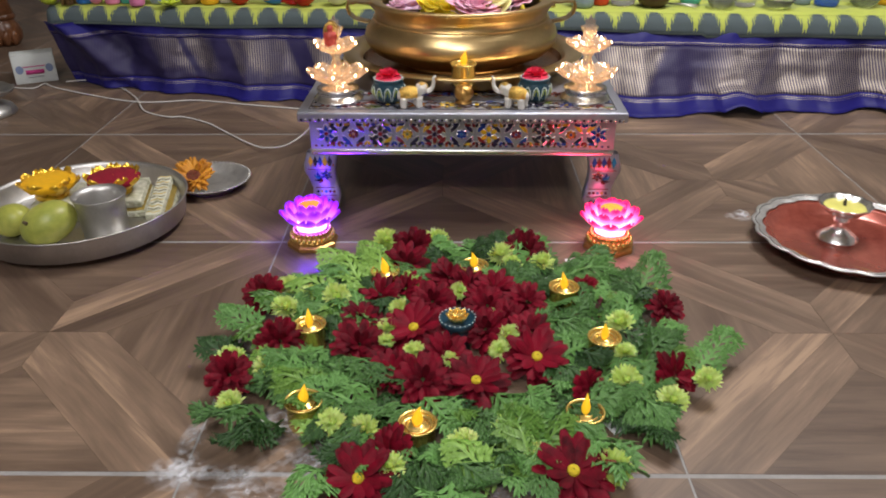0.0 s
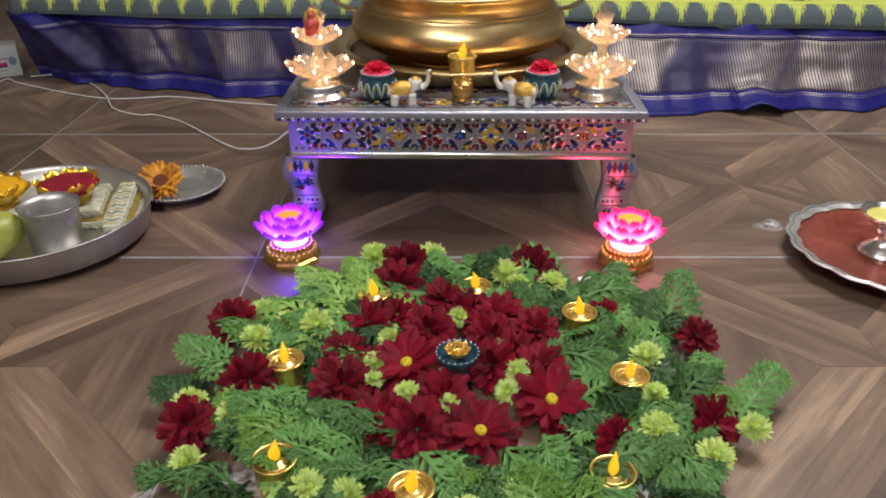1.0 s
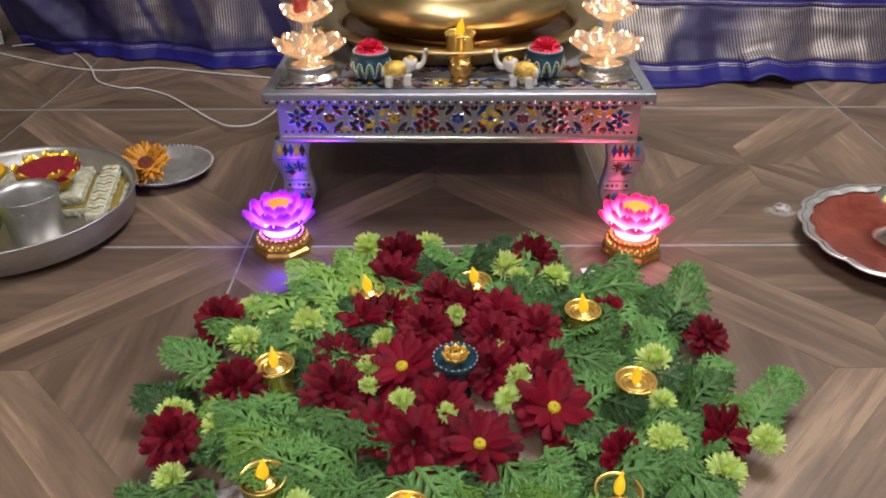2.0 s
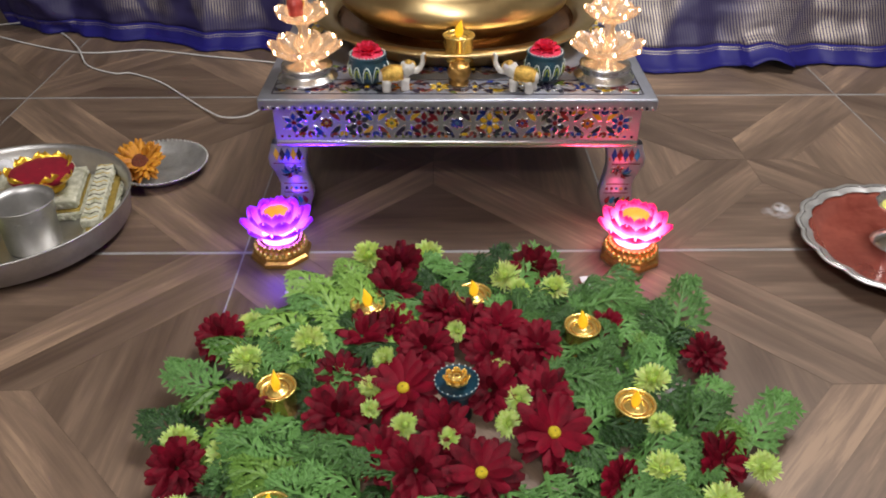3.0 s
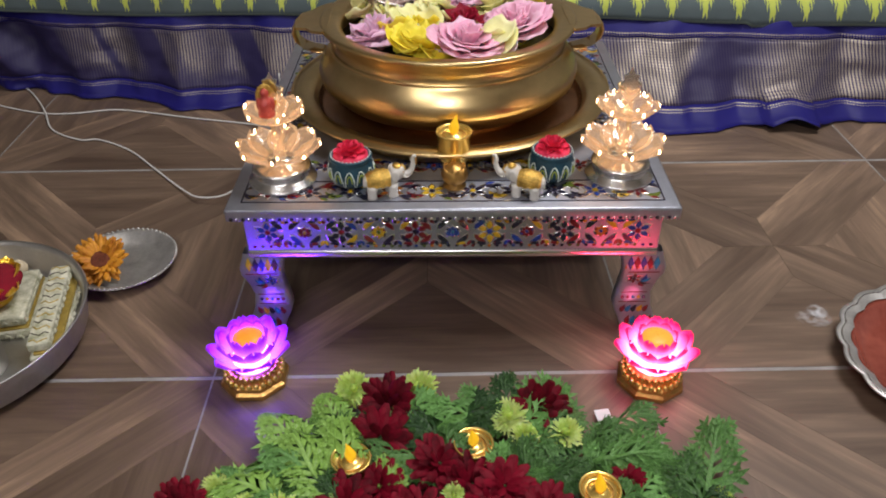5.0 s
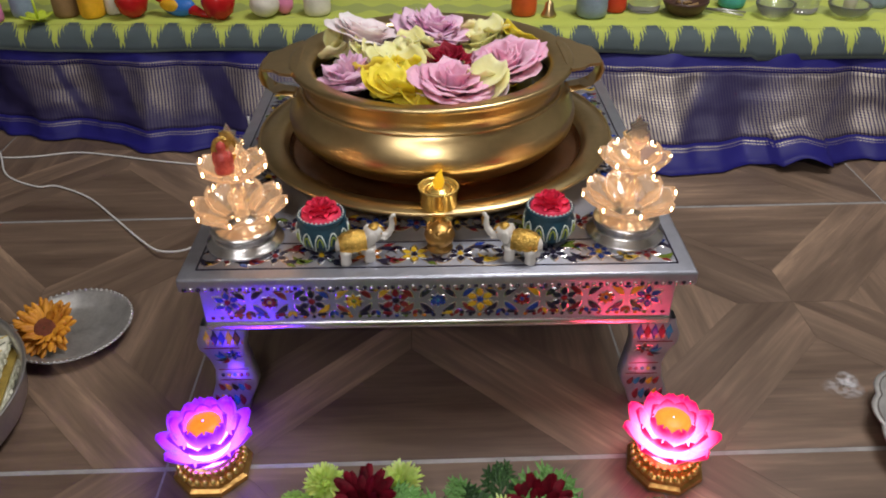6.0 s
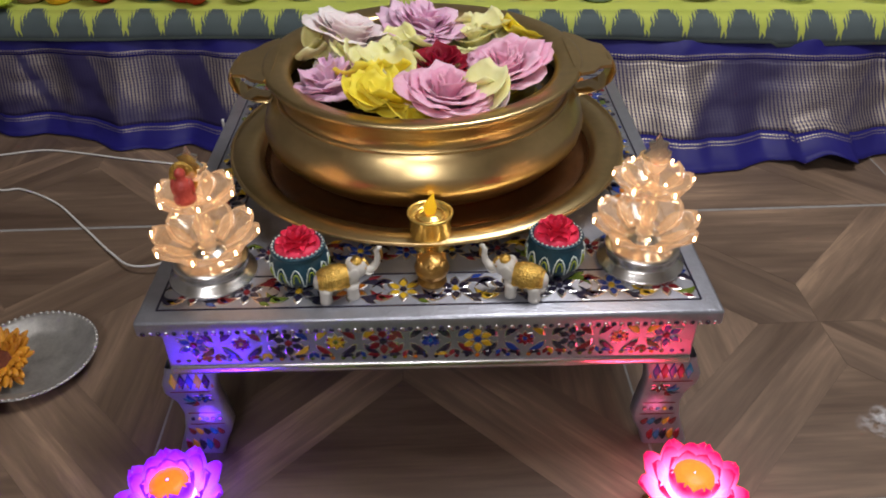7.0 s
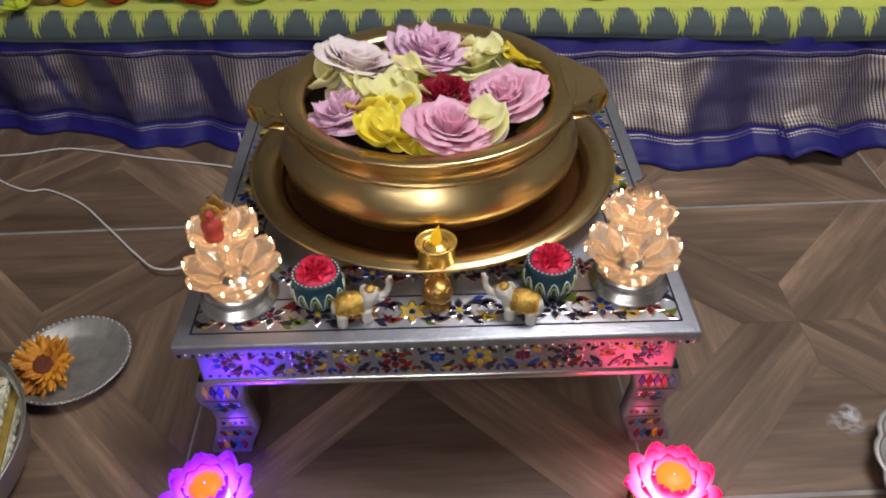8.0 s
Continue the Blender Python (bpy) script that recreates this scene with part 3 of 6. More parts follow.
def bead_row(g, length, base, count, tones, r, rng):
    for k in range(count):
        m = base @ pose(-length / 2 + length * (k + 0.5) / count, 0, 0)
        g.blob(ellipse(r * 1.2, r, 7), r * 0.5, E[rng.choice(tones)], m)


def scroll_border(parent, length, width, base, seed):
    """Enamel scroll with flowers, for the top's border."""
    rng = random.Random(seed)
    n = max(4, round(length / (0.055 if width < 0.05 else 0.044)))
    step = length / n
    tones = ["dark", "blue", "dark", "maroon", "dark", "dark", "green", "yellow", "dark"]
    for k in range(n):
        m = base @ pose(-length / 2 + step * (k + 0.5), 0, 0)
        col = rng.choice(["dark", "dark", "dark", "blue", "maroon", "yellow", "orange"])
        part("enamel_flower", enamel_flower(Geo(), m, width * 0.40, 6, col, rng.choice(["yellow", "maroon", "dark"])), ENAMELS, parent, smooth=False)
        for sx in (-1, 1):
            back = math.pi / 2 * (1 - sx)
            inlay(parent, drop(step * 0.52, width * 0.28, 5, sx * step * 0.14, 0.24 * width * sx, back - 0.35, 0.28), 0.0007, rng.choice(tones), m)
            inlay(parent, drop(step * 0.46, width * 0.26, 5, sx * step * 0.16, -0.26 * width * sx, back + 0.3, -0.28), 0.0007, rng.choice(tones), m)
            inlay(parent, drop(step * 0.30, width * 0.20, 4, sx * step * 0.30, 0.36 * width, back + 0.5, 0.0), 0.0007, rng.choice(tones), m)
            inlay(parent, drop(step * 0.26, width * 0.18, 4, sx * step * 0.28, -0.38 * width, back - 0.5, 0.0), 0.0007, rng.choice(tones), m)


def chowki():
    t = thing("chowki", TABLE, "low silver-clad chowki table with coloured enamel flowers", "low table")
    W, D = 0.3040, 0.310
    g = Geo().box((-W, -D, 0.207), (W, D, TOP_Z), 0.0035)
    top = part("tabletop", g, SILVER, t, "embossed silver sheet top")
    # raised beads and lines of the top
    rim = Geo()
    for ins in (0.020, 0.074):
        for a, b in (((-W + ins, -D + ins), (W - ins, -D + ins)), ((W - ins, -D + ins), (W - ins, D - ins)), ((W - ins, D - ins), (-W + ins, D - ins)), ((-W + ins, D - ins), (-W + ins, -D + ins))):
            dx, dy = (0.0011, 0.0) if a[0] == b[0] else (0.0, 0.0011)
            rim.box((min(a[0], b[0]) - dx, min(a[1], b[1]) - dy, TOP_Z - 0.001), (max(a[0], b[0]) + dx, max(a[1], b[1]) + dy, TOP_Z + 0.0007))
    part("border_line", rim, ENAMEL["dark"], top, smooth=False)
    for k, (cx, cy, rot, ln) in enumerate(((0, -D + 0.047, 0, 2 * W - 0.05), (0, D - 0.047, 180, 2 * W - 0.05), (W - 0.050, 0, 90, 2 * D - 0.15), (-W + 0.050, 0, -90, 2 * D - 0.15))):
        scroll_border(top, ln, 0.044 if k < 2 else 0.054, pose(cx, cy, TOP_Z + 0.0002, 0, 0, rot), 5 + k)
    for k, y in enumerate((-D + 0.118,)):
        scroll_border(top, 2 * W - 0.19, 0.040, pose(0, y, TOP_Z + 0.0002), 31 + k)
    # roped edge of the top
    edge = Geo()
    for k in range(74):
        edge.ball((-W + 0.004 + (2 * W - 0.008) * (k + 0.5) / 74, -D - 0.0002, 0.2115), (0.0030, 0.0014, 0.0028), BEAD if k % 2 else E["dark"], 7, 5)
    part("roped_edge", edge, ENAMELS, top, "beaded silver edge")["kind"] = "stuff"
    # apron boards
    aw, ad, z0, z1 = 0.286, 0.292, 0.139, 0.208
    seq = [("blue", "maroon", 0.88), ("maroon", "yellow", 0.5), ("dark", "maroon", 0.95), ("yellow", "green", 0.55), ("maroon", "dark", 0.98), ("blue", "teal", 0.5),
           ("yellow", "blue", 0.95), ("maroon", "blue", 0.5), ("dark", "maroon", 0.92), ("orange", "blue", 0.5), ("blue", "maroon", 0.9)]
    rng = random.Random(3)
    for name, lo, hi, base, ln in (
            ("front", (-aw, -ad, z0), (aw, -ad + 0.014, z1), pose(0, -ad - 0.0003, 0.1785, 90, 0, 0), 2 * aw),
            ("back", (-aw, ad - 0.014, z0), (aw, ad, z1), pose(0, ad + 0.0003, 0.1785, 90, 0, 180), 2 * aw),
            ("west", (-aw, -ad + 0.015, z0), (-aw + 0.014, ad - 0.015, z1), pose(-aw - 0.0003, 0, 0.1785, 90, 0, -90), 2 * ad - 0.03),
            ("east", (aw - 0.014, -ad + 0.015, z0), (aw, ad - 0.015, z1), pose(aw + 0.0003, 0, 0.1785, 90, 0, 90), 2 * ad - 0.03)):
        ap = part("apron", Geo().box(lo, hi, 0.0015), SILVER, t, "embossed silver apron board", smooth=False)
        if name != "back":
            inlay_strip(ap, ln - 0.012, 0.044, base, seq, 11)
            g = Geo()
            bead_row(g, ln - 0.01, base @ pose(0, 0.0255, 0), 62, ["blue", "yellow", "dark", "maroon", "dark", "dark"], 0.0028, rng)
            bead_row(g, ln - 0.01, base @ pose(0, -0.0232, 0), 50, ["dark", "blue", "orange", "maroon", "green"], 0.0024, rng)
            part("bead_trim", g, ENAMELS, ap, smooth=False)["kind"] = "stuff"
        d = (0.003 if name in ("front", "back") else 0.0, 0.003 if name in ("west", "east") else 0.0)
        g = Geo().box((lo[0] - d[1], lo[1] - d[0], z0 - 0.002), (hi[0] + d[1], hi[1] + d[0], z0 + 0.010), 0.003)
        part("moulding", g, SILVER_PLAIN, ap)
    # S-shaped legs
    # height, half width, shift towards the outside, forward bulge
    prof = [(0.0, 0.027, 0.012, 0.004), (0.014, 0.027, 0.008, 0.001), (0.028, 0.028, 0.002, -0.001), (0.042, 0.028, -0.003, 0.002), (0.054, 0.027, -0.004, 0.003), (0.064, 0.025, -0.003, 0.0), (0.076, 0.026, 0.001, -0.003),
            (0.088, 0.027, 0.003, 0.0), (0.102, 0.030, 0.006, 0.004), (0.116, 0.031, 0.005, 0.005), (0.130, 0.030, 0.001, 0.003), (0.139, 0.029, 0.0, 0.001)]
    DEEP = 0.010

    def leg_mesh():
        rows = []
        for z, h, out, fwd in prof:
            c = 0.003
            rows.append([(px - out, py - fwd, z) for px, py in ((-h, -DEEP + c), (-h + c, -DEEP), (h - c, -DEEP), (h, -DEEP + c), (h, DEEP - c), (h - c, DEEP), (-h + c, DEEP), (-h, DEEP - c))])
        g = Geo().grid(rows, close=True)
        g.add(rows[0], [tuple(range(8))[::-1]])
        return g.mesh("leg", [SILVER], True)

    me = leg_mesh()

    def leg_front(z):
        for a, b in zip(prof, prof[1:]):
            if a[0] <= z <= b[0]:
                f = (z - a[0]) / (b[0] - a[0])
                h, out, fwd = (a[i] + f * (b[i] - a[i]) for i in (1, 2, 3))
                return h, out, fwd, math.degrees(math.atan((b[3] - a[3]) / (b[0] - a[0])))

    for sx, sy, lab in ((-1, -1, 1), (1, -1, 1), (-1, 1, 0), (1, 1, 0)):
        # mirrored by turning the mesh where it can, by scale where it must
        leg = part("leg", me, None, t, m=Matrix.Translation((sx * 0.268, sy * 0.276, 0)) @ Matrix.Diagonal((-sx, -sy, 1, 1)))
        if not lab:
            continue
        rng2 = random.Random(7)
        cols = ["yellow", "dark", "blue", "yellow", "dark"] if sx < 0 else ["teal", "maroon", "blue", "maroon", "blue"]
        for rowz, kind in ((0.122, "diamond"), (0.090, "flower"), (0.0585, "dots"), (0.036, "drops"), (0.106, "line"), (0.066, "line"), (0.051, "line"), (0.014, "drops")):
            h, out, fwd, slope = leg_front(rowz)
            # front face of the leg, tilted with its curve
            m = Matrix.Translation((-out, -DEEP - fwd - 0.0004, rowz)) @ pose(0, 0, 0, 90 + slope, 0, 0)
            w = 1.5 * h

            def lay(outline, lift, tone, mm=m):
                part("enamel_inlay", Geo().blob(outline, lift, E[tone], mm), ENAMELS, leg, smooth=False)

            if kind == "line":
                lay([(-w / 2, -0.0008), (w / 2, -0.0008), (w / 2, 0.0008), (-w / 2, 0.0008)], 0.0005, "maroon")
            for k in range(5):
                x = -w / 2 + w * (k + 0.5) / 5
                if kind == "diamond":
                    lay([(x, -0.0120), (x + 0.0050, 0), (x, 0.0120), (x - 0.0050, 0)], 0.0007, cols[k])
                    lay([(x + 0.0048, -0.0088), (x + 0.0084, -0.0088), (x + 0.0066, -0.002)], 0.0006, "yellow" if k % 2 else "orange")
                elif kind == "dots":
                    lay(ellipse(0.0028, 0.0028, 7, x, 0), 0.0007, rng2.choice(["maroon", "yellow", "dark", "teal"]))
                elif kind == "drops":
                    lay(drop(0.0185, 0.0092, 5, x - 0.001, -0.009, 1.75, -0.12), 0.0008, ["maroon", "yellow", "dark", "teal", "maroon"][k])
            if kind == "flower":
                part("enamel_flower", enamel_flower(Geo(), m @ pose(0.010, 0.003, 0), 0.011, 6, "maroon" if sx > 0 else "blue", "dark"), ENAMELS, leg, smooth=False)
                for a, c in ((2.6, "teal"), (3.4, "dark"), (2.0, "blue"), (4.0, "maroon")):
                    lay(drop(0.018, 0.007, 5, 0.001, -0.004, a, 0.2), 0.0007, c)
    return t


chowki()


def on_table(x, y, rz=0.0, z=TOP_Z + 0.0009):
    return pose(x, y, z, 0, 0, rz)


# ---------- brass plate, urli bowl and floating flowers ----------
BOWL_X, BOWL_Y = 0.039, 0.406


# the bowl's dark reflection in the plate is put into this base colour
BRASS_WELL = material("bowl_reflection_brass", (0.22, 0.085, 0.030), 0.20, 0.75, vary=0.35, scale=16, second=(0.32, 0.145, 0.055))


def brass_plate():
    t = thing("brass_plate", on_table(0.042, 0.405), "wide round brass plate with raised rim under the bowl", "plate")
    g = Geo().lathe([(0.001, 0.002), (0.190, 0.002), (0.198, 0.0), (0.212, 0.004), (0.222, 0.026), (0.227, 0.033), (0.252, 0.034), (0.256, 0.037), (0.254, 0.040), (0.226, 0.0385), (0.219, 0.030), (0.209, 0.008), (0.001, 0.006)], 96)
    part("dish", g, BRASS_PLATE, t)
    part("well", Geo().lathe([(0.001, 0.0088), (0.150, 0.0094), (0.2070, 0.0108), (0.2105, 0.0150), (0.2150, 0.0240)], 96), BRASS_WELL, t, "red-brown well coloured for the dark reflection of the bowl")
    g = Geo().lathe([(0.2535, 0.0398), (0.2550, 0.0410), (0.2572, 0.0402), (0.2575, 0.037), (0.255, 0.035)], 96)
    part("rolled_rim", g, BRASS, t)


brass_plate()
WATER = material("bowl_water", (0.02, 0.018, 0.012), 0.04, vary=0.1, coat=0.3)


def urli():
    z0 = TOP_Z + 0.0075
    t = thing("urli_bowl", pose(BOWL_X, BOWL_Y, z0), "polished brass urli bowl with curled handles holding floating flowers", "bowl")
    k = z0
    prof = [(0.001, 0.0), (0.115, 0.0), (0.118, 0.006), (0.112, 0.010), (0.150, 0.018), (0.186, 0.034), (0.203, 0.052), (0.206, 0.066), (0.202, 0.080), (0.190, 0.095), (0.183, 0.104),
            (0.182, 0.112), (0.186, 0.121), (0.194, 0.131), (0.199, 0.137), (0.199, 0.1405), (0.195, 0.142), (0.176, 0.1385), (0.168, 0.136), (0.165, 0.131), (0.168, 0.118), (0.176, 0.106), (0.188, 0.085), (0.190, 0.06), (0.17, 0.03), (0.001, 0.012)]
    part("body", Geo().lathe(prof, 112), BRASS, t)
    part("band", Geo().lathe([(0.1835, 0.099), (0.1865, 0.1005), (0.1865, 0.104), (0.1835, 0.1055)], 96), BRASS, t)
    for side in (-1, 1):
        # ear of the rim and the strap that curls back to the shoulder
        g = Geo()
        ear = [(0.188, -0.070), (0.206, -0.058), (0.216, -0.042), (0.233, -0.034), (0.238, 0.0), (0.233, 0.034), (0.216, 0.042), (0.206, 0.058), (0.188, 0.070)]
        top = [(side * x, y, 0.1415 - (x - 0.19) * 0.12) for x, y in ear] + [(side * 0.183, 0.05, 0.1415), (side * 0.183, -0.05, 0.1415)]
        low = [(x, y, z - 0.004) for x, y, z in top]
        n = len(top)
        g.add(top + low, [tuple(range(n)), tuple(range(n, 2 * n))[::-1]] + [(i, n + i, n + (i + 1) % n, (i + 1) % n) for i in range(n)])
        part("rim_ear", g, BRASS, t, smooth=False)
        g = Geo()
        pts = [(0.232, 0.137), (0.240, 0.132), (0.243, 0.121), (0.239, 0.108), (0.228, 0.098), (0.213, 0.093), (0.198, 0.090)]
        rows = [[(side * (x + ex), y, z + ez) for y, ex, ez in ((-0.019, 0, 0), (0.019, 0, 0), (0.019, -0.003, -0.002), (-0.019, -0.003, -0.002))] for x, z in pts]
        part("handle", g.grid(rows, close=True), BRASS, t)
    part("water", Geo().lathe([(0.001, 0.105), (0.100, 0.105), (0.1765, 0.105)], 64), WATER, t, "still dark water")


urli()


def petal_tint(name, a, b, rough=0.55):
    return material(name, a, rough, vary=0.1, scale=28, spread=0.3, second=b, spec=0.25, soft_light=0.3)


PINK = petal_tint("pink_rose_petal", (0.95, 0.36, 0.56), (1.0, 0.62, 0.76))
BLUSH = petal_tint("blush_petal", (1.0, 0.74, 0.78), (1.0, 0.94, 0.91))
LILAC = petal_tint("lilac_petal", (0.88, 0.42, 0.68), (0.98, 0.68, 0.84))
BUTTER = petal_tint("butter_petal", (0.92, 0.86, 0.30), (0.95, 0.91, 0.52))
YELLOW = petal_tint("yellow_petal", (0.94, 0.70, 0.02), (0.96, 0.80, 0.10))
WINE = petal_tint("wine_petal", (0.20, 0.002, 0.014), (0.32, 0.006, 0.03))
FLOAT_Z = TOP_Z + 0.0075 + 0.103


def rose(x, y, r, mat, tiers, label, seed, tilt=(0, 0), spread=60, frill=0.02, z=0.0):
    """A rose of cupped petals that wrap the heart and roll out at the rim, tier by tier."""
    rng = random.Random(seed)
    t = thing("rose", pose(x, y, FLOAT_Z + 0.004 + z, tilt[0], tilt[1], rng.uniform(0, 360)), label, "flower", "flowers floating in the bowl")
    for i in range(tiers):
        f = i / (tiers - 1)
        n = round(3 + 3 * f)
        for k in range(n):
            lean = radians(6 + spread * f ** 0.9 + rng.uniform(-6, 6))
            tall = r * (1.02 - 0.06 * f) * rng.uniform(0.88, 1.10)
            half = radians(92 - 40 * f)
            start = r * (0.06 + 0.20 * f)
            turn = 2 * math.pi * (k + rng.uniform(-0.12, 0.12)) / n + 1.1 * i
            rows, uv = [], []
            for si in range(10):
                q = si / 9
                row, ruv = [], []
                for ui in range(11):
                    w = ui / 5 - 1
                    reach = q * (1 - 0.30 * abs(w) ** 2.6)
                    roll = max(0.0, reach - 0.66) / 0.34
                    rad = start + tall * math.sin(lean) * reach ** 1.25 + r * (0.04 + 0.16 * f) * roll ** 1.6 + r * 0.05 * f * abs(w) ** 3 * q
                    up = tall * math.cos(lean) * reach - r * (0.02 + 0.12 * f) * roll ** 2 + r * 0.10 * f * reach * (1 - reach)
                    ang = turn + w * half * min(1.0, 0.25 + 1.3 * q)
                    wave = frill * r * q * noise.noise((3.1 * w + k, 4.0 * q + i, seed)) * 2.2
                    row.append(((rad + wave) * math.cos(ang), (rad + wave) * math.sin(ang), up + wave))
                    ruv.append((ui / 10, q))
                rows.append(row)
                uv.append(ruv)
            part("petal", Geo().grid(rows, uv=uv), mat, t, solid=0.0006)
    return t


rose(0.059, 0.292, 0.052, PINK, 6, "full pink rose floating in the brass bowl", 1, (14, 2), 36, 0.06, 0.008)
rose(0.143, 0.354, 0.053, PINK, 6, "open pink rose floating in the brass bowl", 2, (10, -10), 37, 0.07, 0.012)
rose(-0.066, 0.448, 0.060, BLUSH, 4, "large blush pink and white cupped rose floating in water", 3, (16, 6), 26, 0.04, 0.014)
rose(0.039, 0.491, 0.053, LILAC, 7, "frilled lilac carnation floating in the bowl", 4, (12, 0), 40, 0.14, 0.014)
rose(-0.066, 0.344, 0.047, LILAC, 4, "lilac rose with loose frilled petals in the bowl", 5, (8, 6), 46, 0.11, 0.006)
rose(0.117, 0.473, 0.044, BUTTER, 5, "pale butter yellow rose floating in the bowl", 6, (10, -4), 46, 0.07, 0.004)
rose(0.056, 0.370, 0.050, WINE, 6, "dark wine red rose between pink roses", 7, (4, 0), 42, 0.05, 0.004)


def loose_petal(x, y, r, mat, label, seed, low=False):
    rng = random.Random(seed)
    away = max(1.0, math.hypot(x - BOWL_X, y - BOWL_Y) / 0.138)
    x, y = BOWL_X + (x - BOWL_X) / away, BOWL_Y + (y - BOWL_Y) / away
    g = Geo().petal(r, r * 1.05, pose(0, -r / 2, 0), 0, curl=0.6, cup=0.14, tip=0.22, nu=8, nv=6)
    g.v = [(a, b, c + 0.05 * r * noise.noise((a * 60, b * 60, seed))) for a, b, c in g.v]
    ob = new("rose_petal", g.mesh("rose_petal", [mat]))
    ob.matrix_basis = pose(x, y, FLOAT_Z + (rng.uniform(0.006, 0.022) if low else rng.uniform(0.026, 0.044)), rng.uniform(0, 30), rng.uniform(-20, 20), rng.uniform(0, 360))
    mod = ob.modifiers.new("thickness", "SOLIDIFY")
    mod.thickness = 0.0007
    tagged(ob, label, "petal", "loose petals floating in the bowl")


PETAL_LABEL = {"butter": "pale yellow rose petal floating in the bowl", "yellow": "bright yellow rose petal floating in the bowl", "blush": "blush rose petal floating in the bowl"}
for k, (x, y, r, tone) in enumerate((
        (-0.044, 0.391, 0.052, "butter"),
        (-0.029, 0.330, 0.052, "yellow"),
        (-0.023, 0.275, 0.052, "yellow"),
        (-0.010, 0.298, 0.052, "yellow"),
        (0.011, 0.396, 0.052, "butter"),
        (-0.004, 0.353, 0.052, "butter"),
        (0.109, 0.296, 0.052, "butter"),
        (0.172, 0.459, 0.052, "yellow"),
        (-0.051, 0.418, 0.044, "butter"),
        (0.015, 0.331, 0.044, "yellow"),
        (-0.009, 0.262, 0.044, "yellow"),
        (0.101, 0.509, 0.044, "butter"),
        (0.139, 0.470, 0.044, "butter"),
        (-0.113, 0.423, 0.044, "butter"),
        (0.022, 0.428, 0.044, "butter"))):
    for dx, dy in ((0, 0), (0.013, -0.010), (-0.010, 0.012)):
        loose_petal(x + dx, y + dy, r, BUTTER if tone == "butter" else YELLOW, PETAL_LABEL[tone], 40 + k + round(3000 * dx))

rng = random.Random(77)
for k in range(42):
    a, r = rng.uniform(0, 6.28), 0.138 * math.sqrt(rng.random())
    kind = rng.choice((0, 0, 0, 1, 1, 1, 2))
    tone = ("butter", "yellow", "blush")[kind]
    loose_petal(BOWL_X + r * math.cos(a), BOWL_Y + r * math.sin(a), rng.uniform(0.038, 0.050), (BUTTER, YELLOW, BLUSH)[kind], PETAL_LABEL[tone], 200 + k, True)

# ---------- things on the chowki ----------
LED = material("led_bulb", (1.0, 0.8, 0.5), 0.3, vary=0.02, emit=(1.0, 0.58, 0.28), strength=28.0)
CRYSTAL = material("peach_crystal", (0.97, 0.80, 0.64), 0.10, vary=0.15, scale=60, transmission=0.9, coat=0.6, emit=(1.0, 0.55, 0.29), strength=0.16)


def lotus_light(x, y, finial):
    t = thing("led_lotus_lamp", on_table(x, y), "two-tiered peach crystal lotus lamp on a silver base, lit", "lamp", "crystal lotus lamps on the chowki")
    part("base", Geo().lathe([(0.001, 0), (0.0465, 0), (0.0480, 0.002), (0.0470, 0.005), (0.0430, 0.006), (0.0420, 0.009), (0.0390, 0.010), (0.0370, 0.014), (0.0385, 0.018), (0.0410, 0.021), (0.0400, 0.024), (0.034, 0.027), (0.020, 0.0285), (0.018, 0.036), (0.001, 0.036)], 40), SILVER_PLAIN, t, "polished silver stepped base")
    part("stem", Geo().lathe([(0.008, 0.036), (0.010, 0.05), (0.006, 0.056), (0.011, 0.066), (0.007, 0.08), (0.012, 0.088), (0.007, 0.1), (0.005, 0.118), (0.001, 0.12)], 18), CRYSTAL, t)
    for r, z, n, ln, wd, pitch in ((0.010, 0.031, 8, 0.053, 0.048, 9), (0.007, 0.088, 6, 0.039, 0.046, 11)):
        for k in range(n):
            a = 360 / n * k + (0 if n == 8 else 17)
            m = turn_z(a) @ pose(0, r, z, pitch, 0, 0)
            pet = part("petal", Geo().petal(ln, wd, m, 0, curl=0.55, cup=0.16, tip=0.36, nu=7, nv=6), CRYSTAL, t, solid=0.0012)
            tip = m @ Vector((0, ln * 0.93, ln * 0.27))
            part("bulb", Geo().ball((tip.x, tip.y, tip.z + 0.003), (0.0012, 0.0012, 0.0032), seg=8, rings=6), LED, pet, "glowing warm white LED")
            if k % 4 == 0:
                low = m @ Vector((0, ln * 0.22, 0.010))
                part("bulb", Geo().ball(tuple(low), 0.0015, seg=8, rings=5), LED, pet, "glowing warm white LED")
    part("top_petals", (lambda g: [g.petal(0.026, 0.022, turn_z(72 * k) @ pose(0, 0.004, 0.112, 50, 0, 0), 0, 0.3, 0.25, 0.5, 6, 4) for k in range(5)] and g)(Geo()), CRYSTAL, t)
    if finial:
        g = Geo()
        out = [(-0.012, 0), (-0.007, 0.008), (-0.014, 0.012), (-0.008, 0.017), (-0.010, 0.024), (-0.004, 0.026), (0, 0.034), (0.004, 0.026), (0.010, 0.024), (0.008, 0.017), (0.014, 0.012), (0.007, 0.008), (0.012, 0)]
        n = len(out)
        g.add([(px, -0.002, 0.124 + pz) for px, pz in out] + [(px, 0.002, 0.124 + pz) for px, pz in out], [tuple(range(n)), tuple(range(n, 2 * n))[::-1]] + [(i, n + i, n + (i + 1) % n, (i + 1) % n) for i in range(n)])
        part("finial", g, SILVER_PLAIN, t, "cut-out silver finial", smooth=False)
    return t


